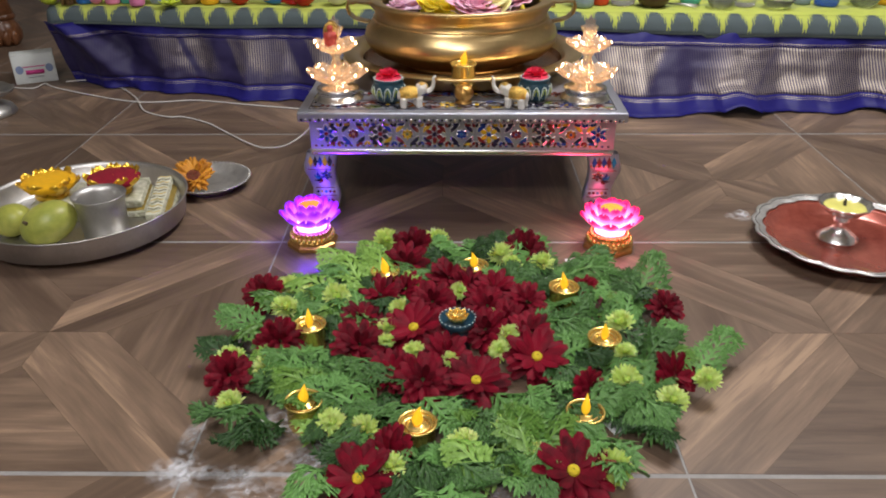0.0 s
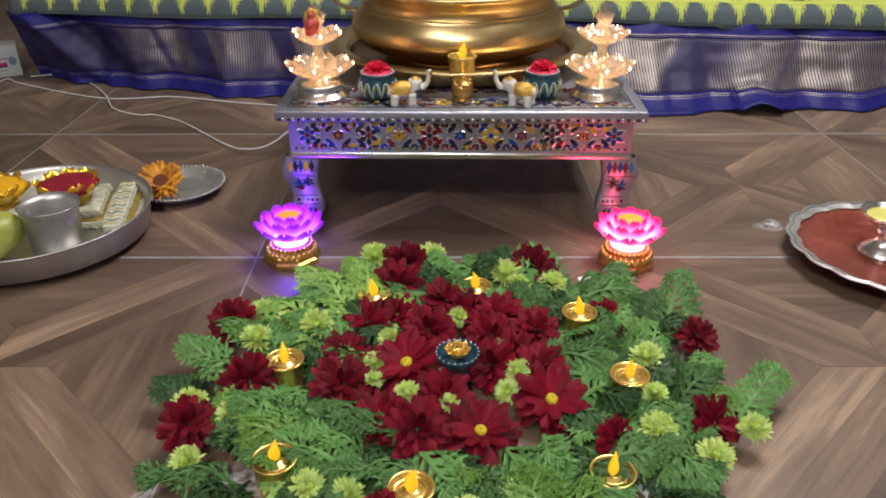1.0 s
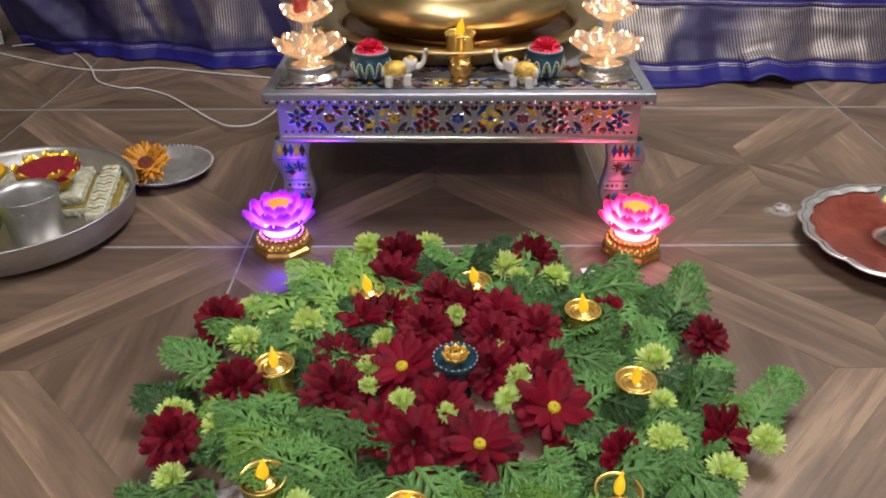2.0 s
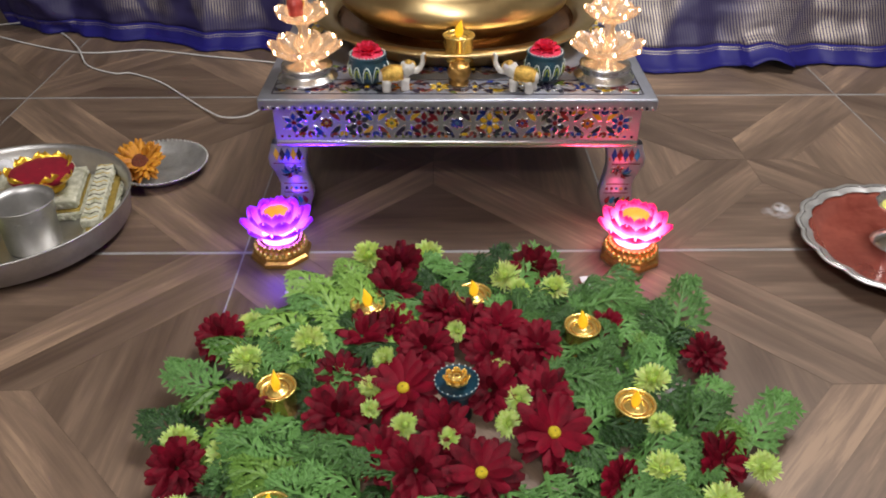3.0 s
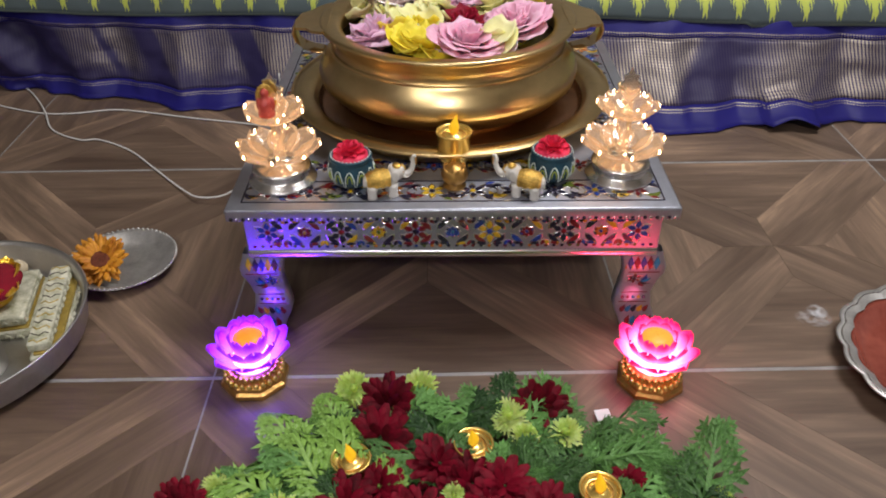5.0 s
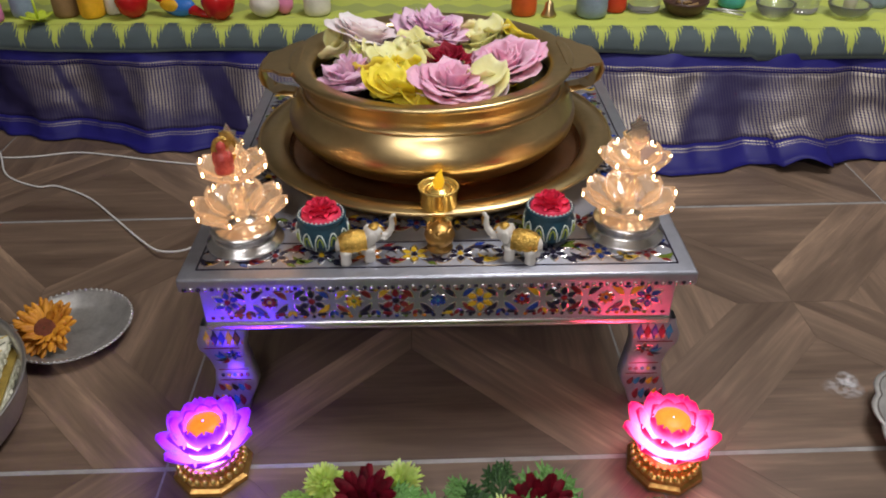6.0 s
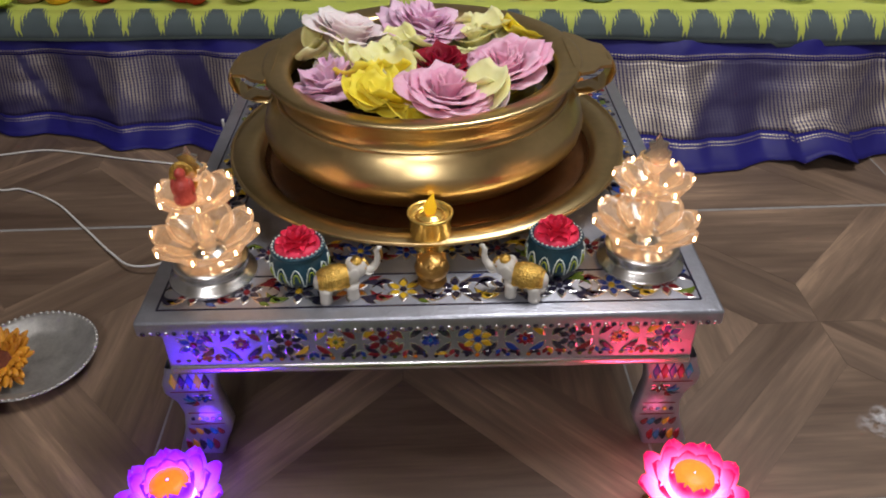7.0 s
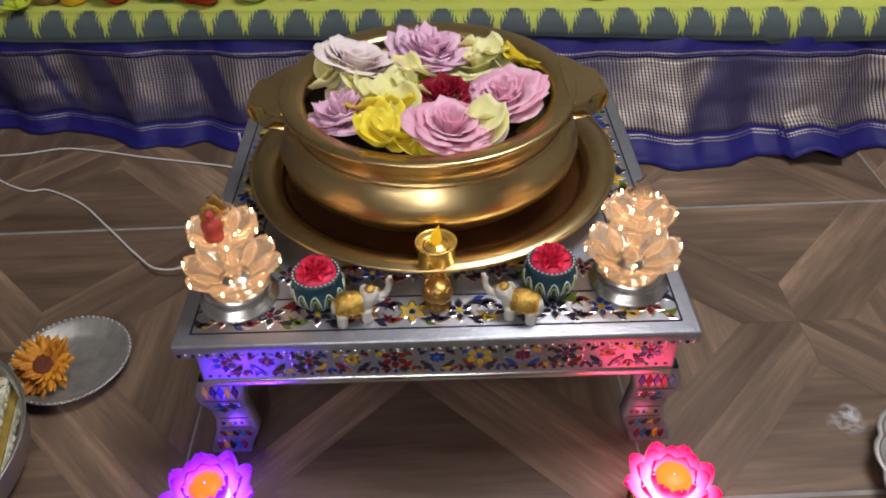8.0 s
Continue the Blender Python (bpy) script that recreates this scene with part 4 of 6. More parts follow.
lotus_light(-0.1975, 0.160, True)
lotus_light(0.2735, 0.160, True)
RED_CLOTH = material("red_enamel", (0.42, 0.015, 0.015), 0.35, vary=0.3, scale=75, second=(0.66, 0.12, 0.09), bump=0.6, bump_scale=200)
g = Geo().lathe([(0.001, 0), (0.013, 0), (0.014, 0.006), (0.011, 0.012), (0.013, 0.02), (0.009, 0.028), (0.005, 0.031), (0.007, 0.037), (0.006, 0.042), (0.001, 0.046)], 14)
g.ball((-0.010, 0.0, 0.019), (0.005, 0.005, 0.012), 0, 8, 6).ball((0.010, 0.0, 0.019), (0.005, 0.005, 0.012), 0, 8, 6)
g.ball((0, 0.009, 0.026), (0.017, 0.003, 0.024), 1, 16, 10)
fig = new("figurine", g.mesh("figurine", [RED_CLOTH, GOLD_RELIEF]))
fig.matrix_basis = pose(-0.203, 0.143, TOP_Z + 0.107) @ size(0.82)
tagged(fig, "small red and gold statuette resting on the crystal lamp", "figurine")

TEAL_CERAMIC = material("teal_glaze", (0.010, 0.040, 0.075), 0.35, vary=0.4, scale=50, second=(0.022, 0.085, 0.125))
PALE_DOT = material("pale_paint", (0.68, 0.76, 0.72), 0.5, vary=0.1)
LIME_PAINT = material("lime_paint", (0.35, 0.42, 0.05), 0.5, vary=0.1)
HOT_PINK = material("coral_wax", (0.78, 0.035, 0.10), 0.55, vary=0.25, scale=70)


def painted_pot(x, y):
    t = thing("painted_pot", on_table(x, y), "teal hand-painted clay pot with white dots and pink wax rose", "pot", "painted pots on the chowki")
    prof = [(0.001, 0), (0.019, 0), (0.0245, 0.004), (0.0295, 0.011), (0.0318, 0.019), (0.0312, 0.028), (0.0288, 0.034), (0.0275, 0.037), (0.0288, 0.040), (0.0296, 0.0425), (0.0282, 0.0442), (0.0256, 0.0436), (0.0242, 0.0405), (0.001, 0.038)]
    part("body", Geo().lathe(prof, 40), TEAL_CERAMIC, t)

    def rad(z):
        for a, b in zip(prof[1:], prof[2:]):
            if a[1] <= z <= b[1]:
                return a[0] + (b[0] - a[0]) * (z - a[1]) / (b[1] - a[1]) if b[1] > a[1] else a[0]
        return 0.03

    dots, arcs, limes = Geo(), Geo(), Geo()
    for k in range(30):
        a = 2 * math.pi * k / 30
        dots.ball((0.0268 * math.cos(a), 0.0268 * math.sin(a), 0.0444), 0.0013, seg=6, rings=4)
    for k in range(12):
        for gg, w, zlo, zhi in ((arcs, 0.21, 0.009, 0.031), (limes, 0.11, 0.014, 0.026)):
            pts = []
            for i in range(9):
                s = i / 8
                a = 2 * math.pi * k / 12 + w * math.cos(math.pi * s)
                z = zlo + (zhi - zlo) * math.sin(math.pi * s)
                pts.append(((rad(z) + 0.0003) * math.cos(a), (rad(z) + 0.0003) * math.sin(a), z))
            gg.tube(pts, 0.0009, 5)
        a = 2 * math.pi * (k + 0.5) / 12
        arcs.ball((rad(0.007) * math.cos(a), rad(0.007) * math.sin(a), 0.007), 0.0013, seg=6, rings=4)
    part("dotted_rim", dots, PALE_DOT, t)["kind"] = "stuff"
    part("painted_arch", arcs, PALE_DOT, t)["kind"] = "stuff"
    part("painted_inner_arch", limes, LIME_PAINT, t)["kind"] = "stuff"
    wax = part("wax", Geo().lathe([(0.0242, 0.041), (0.0238, 0.045), (0.018, 0.0472), (0.001, 0.0478)], 28), HOT_PINK, t, "coral pink wax")
    rng = random.Random(2)
    for i in range(4):
        n = 7 - i
        g = Geo()
        for k in range(n):
            g.petal(0.021 - 0.0035 * i, 0.017 - 0.002 * i, turn_z(360 / n * k + 25 * i) @ pose(0, 0.002, 0.0458 + 0.0016 * i, 10 + 18 * i, rng.uniform(-8, 8), 0), 0, -0.2 + 0.15 * i, 0.3, 0.4, 6, 4)
        part("wax_petal_ring", g, HOT_PINK, wax)


painted_pot(-0.1, 0.150)
painted_pot(0.177, 0.156)


def elephant(x, y, rz):
    """Small resin elephant with raised trunk, one mesh; faces +x."""
    g = Geo()
    g.ball((-0.009, 0, 0.0295), (0.0250, 0.0156, 0.0160), 0, 22, 14)
    g.ball((0.0165, 0, 0.0400), (0.0118, 0.0108, 0.0125), 0, 16, 10)
    g.tube([(0.020, 0, 0.0375), (0.028, 0, 0.0345), (0.0350, 0, 0.0365), (0.0395, 0, 0.0430), (0.0410, 0, 0.0510), (0.0400, 0, 0.0580), (0.0425, 0, 0.0620), (0.0455, 0, 0.0615)], [0.0072, 0.0060, 0.0049, 0.0042, 0.0036, 0.0032, 0.0028, 0.0022], 12)
    for lx, ly in ((0.0065, 0.0088), (0.0085, -0.0088), (-0.0205, 0.0088), (-0.0225, -0.0088)):
        g.tube([(lx, ly, 0.0), (lx, ly, 0.0025), (lx, ly, 0.008), (lx * 0.96, ly, 0.016), (lx * 0.92, ly * 0.9, 0.026)], [0.0070, 0.0072, 0.0066, 0.0074, 0.0092], 12)
    for sd in (-1, 1):
        # ear, tusk and eye
        g.ball((0.0115, sd * 0.0118, 0.0385), (0.0066, 0.0022, 0.0092), 0, 12, 8)
        g.tube([(0.0235, sd * 0.0055, 0.0350), (0.0290, sd * 0.0070, 0.0325), (0.0335, sd * 0.0070, 0.0335)], [0.0017, 0.0014, 0.0006], 6)
        g.ball((0.0250, sd * 0.0075, 0.0425), 0.0011, 2, 6, 5)
    g.tube([(-0.0295, 0, 0.036), (-0.0325, 0, 0.029), (-0.0320, 0, 0.019)], [0.0018, 0.0014, 0.0020], 6)
    # gilded blanket, its hem bead and the headpiece
    rows = []
    for i in range(11):
        px = -0.0205 + 0.0345 * i / 10
        k = math.sqrt(max(0.10, 1 - (px / 0.0262) ** 2))
        rows.append([(px - 0.009, 0.0172 * k * math.sin(a), 0.0295 + 0.0174 * k * math.cos(a) - 0.0012 * abs(math.sin(a)) * math.sin(i * 2.2)) for a in [math.pi * (-0.54 + 1.08 * j / 14) for j in range(15)]])
    g.grid(rows, 1)
    for edge in (0, -1):
        g.tube([row[edge] for row in rows], 0.0011, 6, 1)
    g.ball((0.0165, 0, 0.0485), (0.0072, 0.0080, 0.0052), 1, 12, 8)
    g.tube([(0.0225, 0, 0.0495), (0.0275, 0, 0.0445), (0.0300, 0, 0.0400)], [0.0032, 0.0026, 0.0010], 8, 1)
    g.ball((0.0450, 0, 0.0535), (0.0022, 0.0026, 0.0070), 2, 8, 6)
    g.v = [q if q[2] < 0.012 else (q[0], q[1], q[2] - 0.0060 * min(1.0, (q[2] - 0.012) / 0.012)) for q in g.v]
    ob = new("elephant_figurine", g.mesh("elephant_figurine", [WHITE_RESIN, GOLD_RELIEF, COPPER_GOLD]))
    ob.matrix_basis = on_table(x, y, rz) @ size(0.93)
    tagged(ob, "white resin elephant figurine with gold saddle cloth, trunk raised", "figurine", "elephant figurines on the chowki")


elephant(-0.051, 0.118, 14)
elephant(0.1325, 0.112, 160)


def led_candle(name, x, y, z, r, h, label, group, lean=0.0, rz=0.0):
    """Gold tea light with a plastic flame."""
    t = thing(name, pose(x, y, z, lean, 0, rz), label, "candle", group)
    part("cup", Geo().lathe([(0.001, 0), (r * 0.94, 0), (r * 0.96, 0.002), (r * 0.96, h - 0.004), (r * 1.06, h - 0.002), (r * 1.07, h), (r * 1.0, h + 0.001), (r * 0.92, h - 0.002), (r * 0.90, h - 0.006), (r * 0.5, h - 0.0045), (r * 0.42, h - 0.002), (0.001, h - 0.002)], 36), GOLD, t)
    part("disc_ring", Geo().lathe([(r * 0.62, h - 0.0042), (r * 0.66, h - 0.0028), (r * 0.70, h - 0.0042)], 30), COPPER_GOLD, t)
    rows = []
    for rr, zz, lean_x in ((0.0045, 0, 0), (0.0066, 0.004, 0), (0.0070, 0.009, 0.0002), (0.0056, 0.014, 0.0006), (0.0034, 0.019, 0.0016), (0.0016, 0.0235, 0.003), (0.0003, 0.0265, 0.0042)):
        rows.append([(lean_x + rr * math.cos(2 * math.pi * k / 14), rr * 0.8 * math.sin(2 * math.pi * k / 14), h - 0.0025 + zz) for k in range(14)])
    part("flame", Geo().grid(rows, close=True), FLAME, t, "amber plastic flame")
    return t


led_candle("led_tea_light", 0.042, 0.172, TOP_Z + 0.0260, 0.0235, 0.040, "gold LED candle with amber flame on a stand on the chowki", "")
stand = thing("candle_stand", on_table(0.042, 0.135), "antique gold lotus-bud candle stand on the chowki", "candle stand")
g = Geo().lathe([(0.001, 0), (0.015, 0), (0.016, 0.003), (0.010, 0.006), (0.0165, 0.012), (0.019, 0.020), (0.016, 0.028), (0.009, 0.033), (0.001, 0.035)], 24)
part("bud", g, COPPER_GOLD, stand)
for k in range(6):
    part("petal", Geo().petal(0.026, 0.018, turn_z(60 * k) @ pose(0, 0.011, 0.006, 62, 0, 0), 0, 0.5, 0.2, 0.5, 6, 4), COPPER_GOLD, stand, solid=0.001)
part("arm", Geo().tube([(0, 0.010, 0.008), (0, 0.028, 0.012), (0, 0.037, 0.018), (0, 0.037, 0.0251)], [0.004, 0.004, 0.005, 0.010], 10), COPPER_GOLD, stand)

# ---------- glowing lotus lamps on the floor ----------
VIOLET_GLOW = glow("violet_lit_petal", (0.22, 0.12, 1.0), 2.7, (0.34, 0.010, 0.92))
PINK_GLOW = glow("pink_lit_petal", (1.0, 0.19, 0.40), 5.4, (0.92, 0.008, 0.14))
AMBER_VIOLET = material("amber_heart", (0.9, 0.25, 0.02), 0.4, vary=0.2, scale=200, emit=(1.0, 0.17, 0.02), strength=0.9)
AMBER_PINK = material("amber_heart_bright", (0.9, 0.25, 0.02), 0.4, vary=0.2, scale=200, emit=(1.0, 0.27, 0.04), strength=1.1)


VIOLET_CORE = material("violet_lit_core", (0.3, 0.1, 0.9), 0.4, vary=0.05, emit=(0.17, 0.03, 1.0), strength=62.0)
PINK_CORE = material("pink_lit_core", (0.9, 0.2, 0.3), 0.4, vary=0.05, emit=(1.0, 0.22, 0.46), strength=8.0)


def floor_lotus(x, y, petal_mat, core_mat, heart, label, rz):
    t = thing("lotus_led_lamp", pose(x, y, 0, 0, 0, rz), label, "lamp", "glowing lotus lamps on the floor")
    base = part("base", Geo().lathe([(0.001, 0), (0.046, 0), (0.0475, 0.003), (0.0475, 0.008), (0.043, 0.011), (0.042, 0.016), (0.038, 0.020), (0.034, 0.030), (0.028, 0.034), (0.001, 0.034)], 8), COPPER_GOLD, t, "octagonal gold base", smooth=False)
    g = Geo()
    for k in range(26):
        a = 2 * math.pi * k / 26
        g.ball((0.0385 * math.cos(a), 0.0385 * math.sin(a), 0.0195), (0.0042, 0.0042, 0.006), seg=8, rings=5)
        g.ball((0.034 * math.cos(a + 0.12), 0.034 * math.sin(a + 0.12), 0.029), (0.0035, 0.0035, 0.004), seg=6, rings=5)
    part("beaded_band", g, GOLD, base)
    for i, (n, ln, wd, pitch, z, r) in enumerate(((9, 0.046, 0.037, 20, 0.040, 0.020), (9, 0.041, 0.033, 38, 0.046, 0.019), (8, 0.036, 0.029, 58, 0.051, 0.017))):
        for k in range(n):
            m = turn_z(360 / n * k + 20 * i) @ pose(0, r, z, pitch, 0, 0)
            part("petal", Geo().petal(ln, wd, m, 0, curl=0.55, cup=0.16, tip=0.62, nu=8, nv=4), petal_mat, t, solid=0.001)
    part("core", Geo().lathe([(0.028, 0.034), (0.024, 0.050), (0.021, 0.068), (0.0, 0.0705)], 20), core_mat, t)
    part("seed_head", Geo().lathe([(0.016, 0.069), (0.0215, 0.075), (0.0205, 0.079), (0.012, 0.082), (0.001, 0.083)], 20), heart, t, "amber glowing heart")


floor_lotus(-0.240, -0.002, VIOLET_GLOW, VIOLET_CORE, AMBER_VIOLET, "violet glowing plastic lotus lamp on octagonal gold base", 22)
floor_lotus(0.309, -0.017, PINK_GLOW, PINK_CORE, AMBER_PINK, "pink glowing plastic lotus lamp on octagonal gold base", 8)

# ---------- steel tray with offerings ----------
TRAY_X, TRAY_Y = -0.694, 0.069


def steel_tray():
    t = thing("steel_tray", pose(TRAY_X, TRAY_Y, 0), "large round brushed steel tray on small ball feet", "tray")
    part("dish", Geo().lathe([(0.001, 0.012), (0.180, 0.012), (0.187, 0.015), (0.192, 0.052), (0.195, 0.0565), (0.197, 0.0585), (0.1945, 0.0597), (0.1915, 0.058), (0.188, 0.052), (0.184, 0.019), (0.178, 0.0155), (0.001, 0.0155)], 96), STEEL, t)
    for k in range(6):
        a = radians(60 * k - 35)
        part("foot", Geo().ball((0.150 * math.cos(a), 0.150 * math.sin(a), 0.0065), (0.009, 0.009, 0.0065), seg=12, rings=8), STEEL, t)


steel_tray()
TRAY_Z = 0.0156
IVORY_CARVED = material("carved_ivory_green", (0.34, 0.36, 0.16), 0.5, vary=0.4, scale=70, bump=1.0, bump_scale=130, second=(0.86, 0.84, 0.70))
GILT_LINE = material("gilt_line", (0.55, 0.40, 0.10), 0.4, 0.6, vary=0.3, scale=80)
DARK_LINE = material("dark_scroll", (0.06, 0.05, 0.03), 0.5, vary=0.2)


def carved_casket():
    m = pose(-0.697, 0.120, TRAY_Z, 0, 0, 11.5)
    t = thing("carved_box", m, "ivory and green carved rectangular box with gilt bands on the tray", "box")
    X, Y = 0.108, 0.066
    part("lower_tier", Geo().box((-X, -Y, 0), (X, Y, 0.013), 0.003), IVORY_CARVED, t)
    part("gilt_band", Geo().box((-X + 0.004, -Y + 0.004, 0.0131), (X - 0.004, Y - 0.004, 0.0175), 0.001), GILT_LINE, t)
    part("upper_tier", Geo().box((-X + 0.006, -Y + 0.006, 0.0176), (X - 0.006, Y - 0.006, 0.034), 0.003), IVORY_CARVED, t)
    carve(t, X, Y)


def carve(t, X, Y):
    rng = random.Random(4)
    for k in range(12):
        f = (k + 0.5) / 12 * 2 - 1
        for z, ins in ((0.0065, 0.0), (0.026, 0.006)):
            for mm in (pose(f * (X - 0.01), -Y + ins - 0.0005, z, 90, 0, 0), pose(X - ins + 0.0005, f * (Y - 0.008), z, 90, 0, 90), pose(-X + ins - 0.0005, f * (Y - 0.008), z, 90, 0, -90)):
                g = Geo().blob(drop(0.013, 0.007, 5, -0.006, -0.003, rng.uniform(-0.4, 0.6), 0.2), 0.0016, 0, mm)
                part("carved_leaf", g, IVORY_CARVED, t, smooth=False)


def carved_lath():
    """The long carved piece that leans beside the box."""
    t = thing("carved_lath", pose(-0.556, 0.118, TRAY_Z, 0, 0, 11.5), "ivory and green carved lath with gilt band beside the box", "carved lath")
    X, Y = 0.021, 0.100
    part("lower_tier", Geo().box((-X, -Y, 0), (X, Y, 0.012), 0.003), IVORY_CARVED, t)
    part("gilt_band", Geo().box((-X + 0.006, -Y + 0.004, 0.0121), (X - 0.002, Y - 0.004, 0.0165), 0.001), GILT_LINE, t)
    part("upper_tier", Geo().box((-X, -Y + 0.006, 0.0166), (X - 0.012, Y - 0.006, 0.032), 0.003), IVORY_CARVED, t)
    rng = random.Random(14)
    for k in range(13):
        y = -Y + 0.012 + (2 * Y - 0.024) * k / 12
        part("scroll_line", Geo().tube([(-X + 0.003 + 0.006 * i, y + 0.004 * math.sin(2.1 * i + k), 0.0322) for i in range(5)], 0.0011, 5), DARK_LINE if k % 2 else GILT_LINE, t)
        for xx, z in ((X + 0.0005, 0.006), (X - 0.0115, 0.024)):
            g = Geo().blob(drop(0.014, 0.008, 5, -0.006, -0.003, rng.uniform(-0.4, 0.6), 0.2), 0.0018, 0, pose(xx, y, z, 90, 0, 90))
            part("carved_leaf", g, IVORY_CARVED, t, smooth=False)


carved_lath()
carved_casket()
GOLD_LEAF = material("gold_leaf_dish", (0.78, 0.48, 0.05), 0.28, 0.75, vary=0.3, scale=35)
TURMERIC = material("turmeric_powder", (0.72, 0.38, 0.005), 0.95, vary=0.15, scale=60, bump=0.6, bump_scale=300)
KUMKUM = material("kumkum_powder", (0.22, 0.003, 0.016), 0.95, vary=0.25, scale=60, bump=0.6, bump_scale=300)


def powder_dish(x, y, mat, label, powder, seed):
    t = thing("powder_dish", pose(x, y, TRAY_Z + 0.0345, 0, 0, seed * 25), label, "dish", "powder dishes on the tray")
    part("stand", Geo().lathe([(0.001, 0), (0.030, 0), (0.032, 0.004), (0.020, 0.008), (0.030, 0.014)], 24), GOLD_LEAF, t)
    for k in range(9):
        part("leaf_petal", Geo().petal(0.046, 0.038, turn_z(40 * k + 9 * math.sin(5 * k)) @ pose(0, 0.024, 0.006, 34 + 8 * math.sin(3 * k), 10 * math.cos(4 * k), 0), 0, 0.35, 0.18, 0.42, 7, 4), GOLD_LEAF, t, solid=0.0008)
    part("powder", Geo().lathe([(0.046, 0.022), (0.050, 0.030), (0.047, 0.034), (0.034, 0.0365), (0.016, 0.038), (0.001, 0.0375)], 36, wave=0.08, lobes=7), mat, t, powder)


powder_dish(-0.648, 0.120, KUMKUM, "gold leaf-edged dish heaped with crimson kumkum powder", "crimson powder", 1)
powder_dish(-0.766, 0.100, TURMERIC, "gold leaf-edged dish heaped with yellow turmeric powder", "yellow powder", 2)


def tumbler():
    t = thing("steel_tumbler", pose(-0.628, 0.006, TRAY_Z), "engraved steel tumbler standing in the tray", "tumbler")
    part("cup", Geo().lathe([(0.001, 0), (0.040, 0), (0.0405, 0.003), (0.0415, 0.040), (0.0435, 0.066), (0.0475, 0.078), (0.0485, 0.080), (0.047, 0.081), (0.0425, 0.068), (0.0395, 0.04), (0.0385, 0.006), (0.001, 0.005)], 48), STEEL, t)
    g = Geo()
    for k in range(14):
        a = 360 / 14 * k
        g.add(*(lambda q: (q.v, q.f))(Geo().blob(drop(0.010, 0.005, 4, -0.005, 0, 0.3, 0.2), 0.0005)), 0, turn_z(a) @ pose(0.0428, 0, 0.058, 90, 0, 90))
    part("engraved_band", g, OLD_SILVER, t, smooth=False)


tumbler()
MANGO_SKIN = material("mango_skin", (0.26, 0.36, 0.06), 0.35, vary=0.4, scale=14, second=(0.50, 0.48, 0.10), bump=0.05)
STALK = material("stalk_brown", (0.08, 0.055, 0.03), 0.8)


def mango(x, y, rz, k):
    t = thing("mango", pose(x, y, TRAY_Z, 0, 0, rz), "green unripe mango lying in the steel tray", "mango", "mangoes on the tray")
    g = Geo().ball((0, 0, 0.041 * k), (0.052 * k, 0.043 * k, 0.041 * k), 0, 28, 18)
    g.v = [(a + 0.10 * (c - 0.04), b * (1 - 1.4 * a), c + 0.12 * a) for a, b, c in g.v]
    zmin = min(v[2] for v in g.v)
    g.v = [(a, b, c - zmin) for a, b, c in g.v]
    part("fruit", g, MANGO_SKIN, t)
    part("stalk", Geo().tube([(-0.034 * k, -0.022 * k, 0.055 * k), (-0.038 * k, -0.028 * k, 0.062 * k)], [0.004, 0.003], 8), STALK, t)


mango(-0.712, -0.030, 24, 0.95)
mango(-0.792, -0.006, -30, 0.78)
COTTON = material("white_cotton", (0.74, 0.74, 0.76), 0.95, vary=0.15, scale=70, bump=0.8, bump_scale=200)
CREAM = material("cream_shell", (0.62, 0.52, 0.36), 0.5, vary=0.3, scale=40)
for nm, x, y, r, mat, lab in (("cotton_ball", -0.762, 0.214, 0.018, COTTON, "white cotton ball at the back of the tray"), ("shell", -0.722, 0.222, 0.017, CREAM, "cream and amber ribbed shell on the tray"),
                              ("shell", -0.808, 0.182, 0.018, CREAM, "cream ribbed shell on the tray"), ("cotton_ball", -0.660, 0.225, 0.015, CREAM, "cream cotton ball behind the powder dish")):
    g = Geo().ball((0, 0, r), (r, r * 0.9, r), 0, 18, 12)
    g.v = [(a * (1 + 0.15 * noise.noise((a * 80, b * 80, c * 80))), b, c * (1 + 0.1 * noise.noise((a * 60, b * 60, 4)))) for a, b, c in g.v]
    ob = new(nm, g.mesh(nm, [mat]))
    # stacked on the box's back edge
    ob.matrix_basis = pose(x, y, TRAY_Z)
    tagged(ob, lab, "offering")

# ---------- small plate with an orange flower ----------


def small_plate():
    t = thing("small_plate", pose(-0.507, 0.263, 0), "small silver plate with beaded rim beside the tray", "plate")
    part("dish", Geo().lathe([(0.001, 0.003), (0.052, 0.003), (0.058, 0.0), (0.064, 0.006), (0.082, 0.018), (0.087, 0.020), (0.0885, 0.0215), (0.086, 0.0225), (0.080, 0.0205), (0.062, 0.009), (0.057, 0.0055), (0.001, 0.0055)], 64), OLD_SILVER, t)
    g = Geo()
    for k in range(64):
        a = 2 * math.pi * k / 64
        g.ball((0.0865 * math.cos(a), 0.0865 * math.sin(a), 0.0225), (0.003, 0.0022, 0.0022), seg=6, rings=4)
    part("beaded_rim", g, OLD_SILVER, t)


small_plate()
ORANGE_PETAL = material("orange_petal", (0.50, 0.14, 0.010), 0.55, vary=0.35, scale=50, second=(0.78, 0.36, 0.03))
BROWN_DISC = material("brown_disc", (0.14, 0.035, 0.014), 0.8, vary=0.4, scale=150, bump=1.0, bump_scale=600)


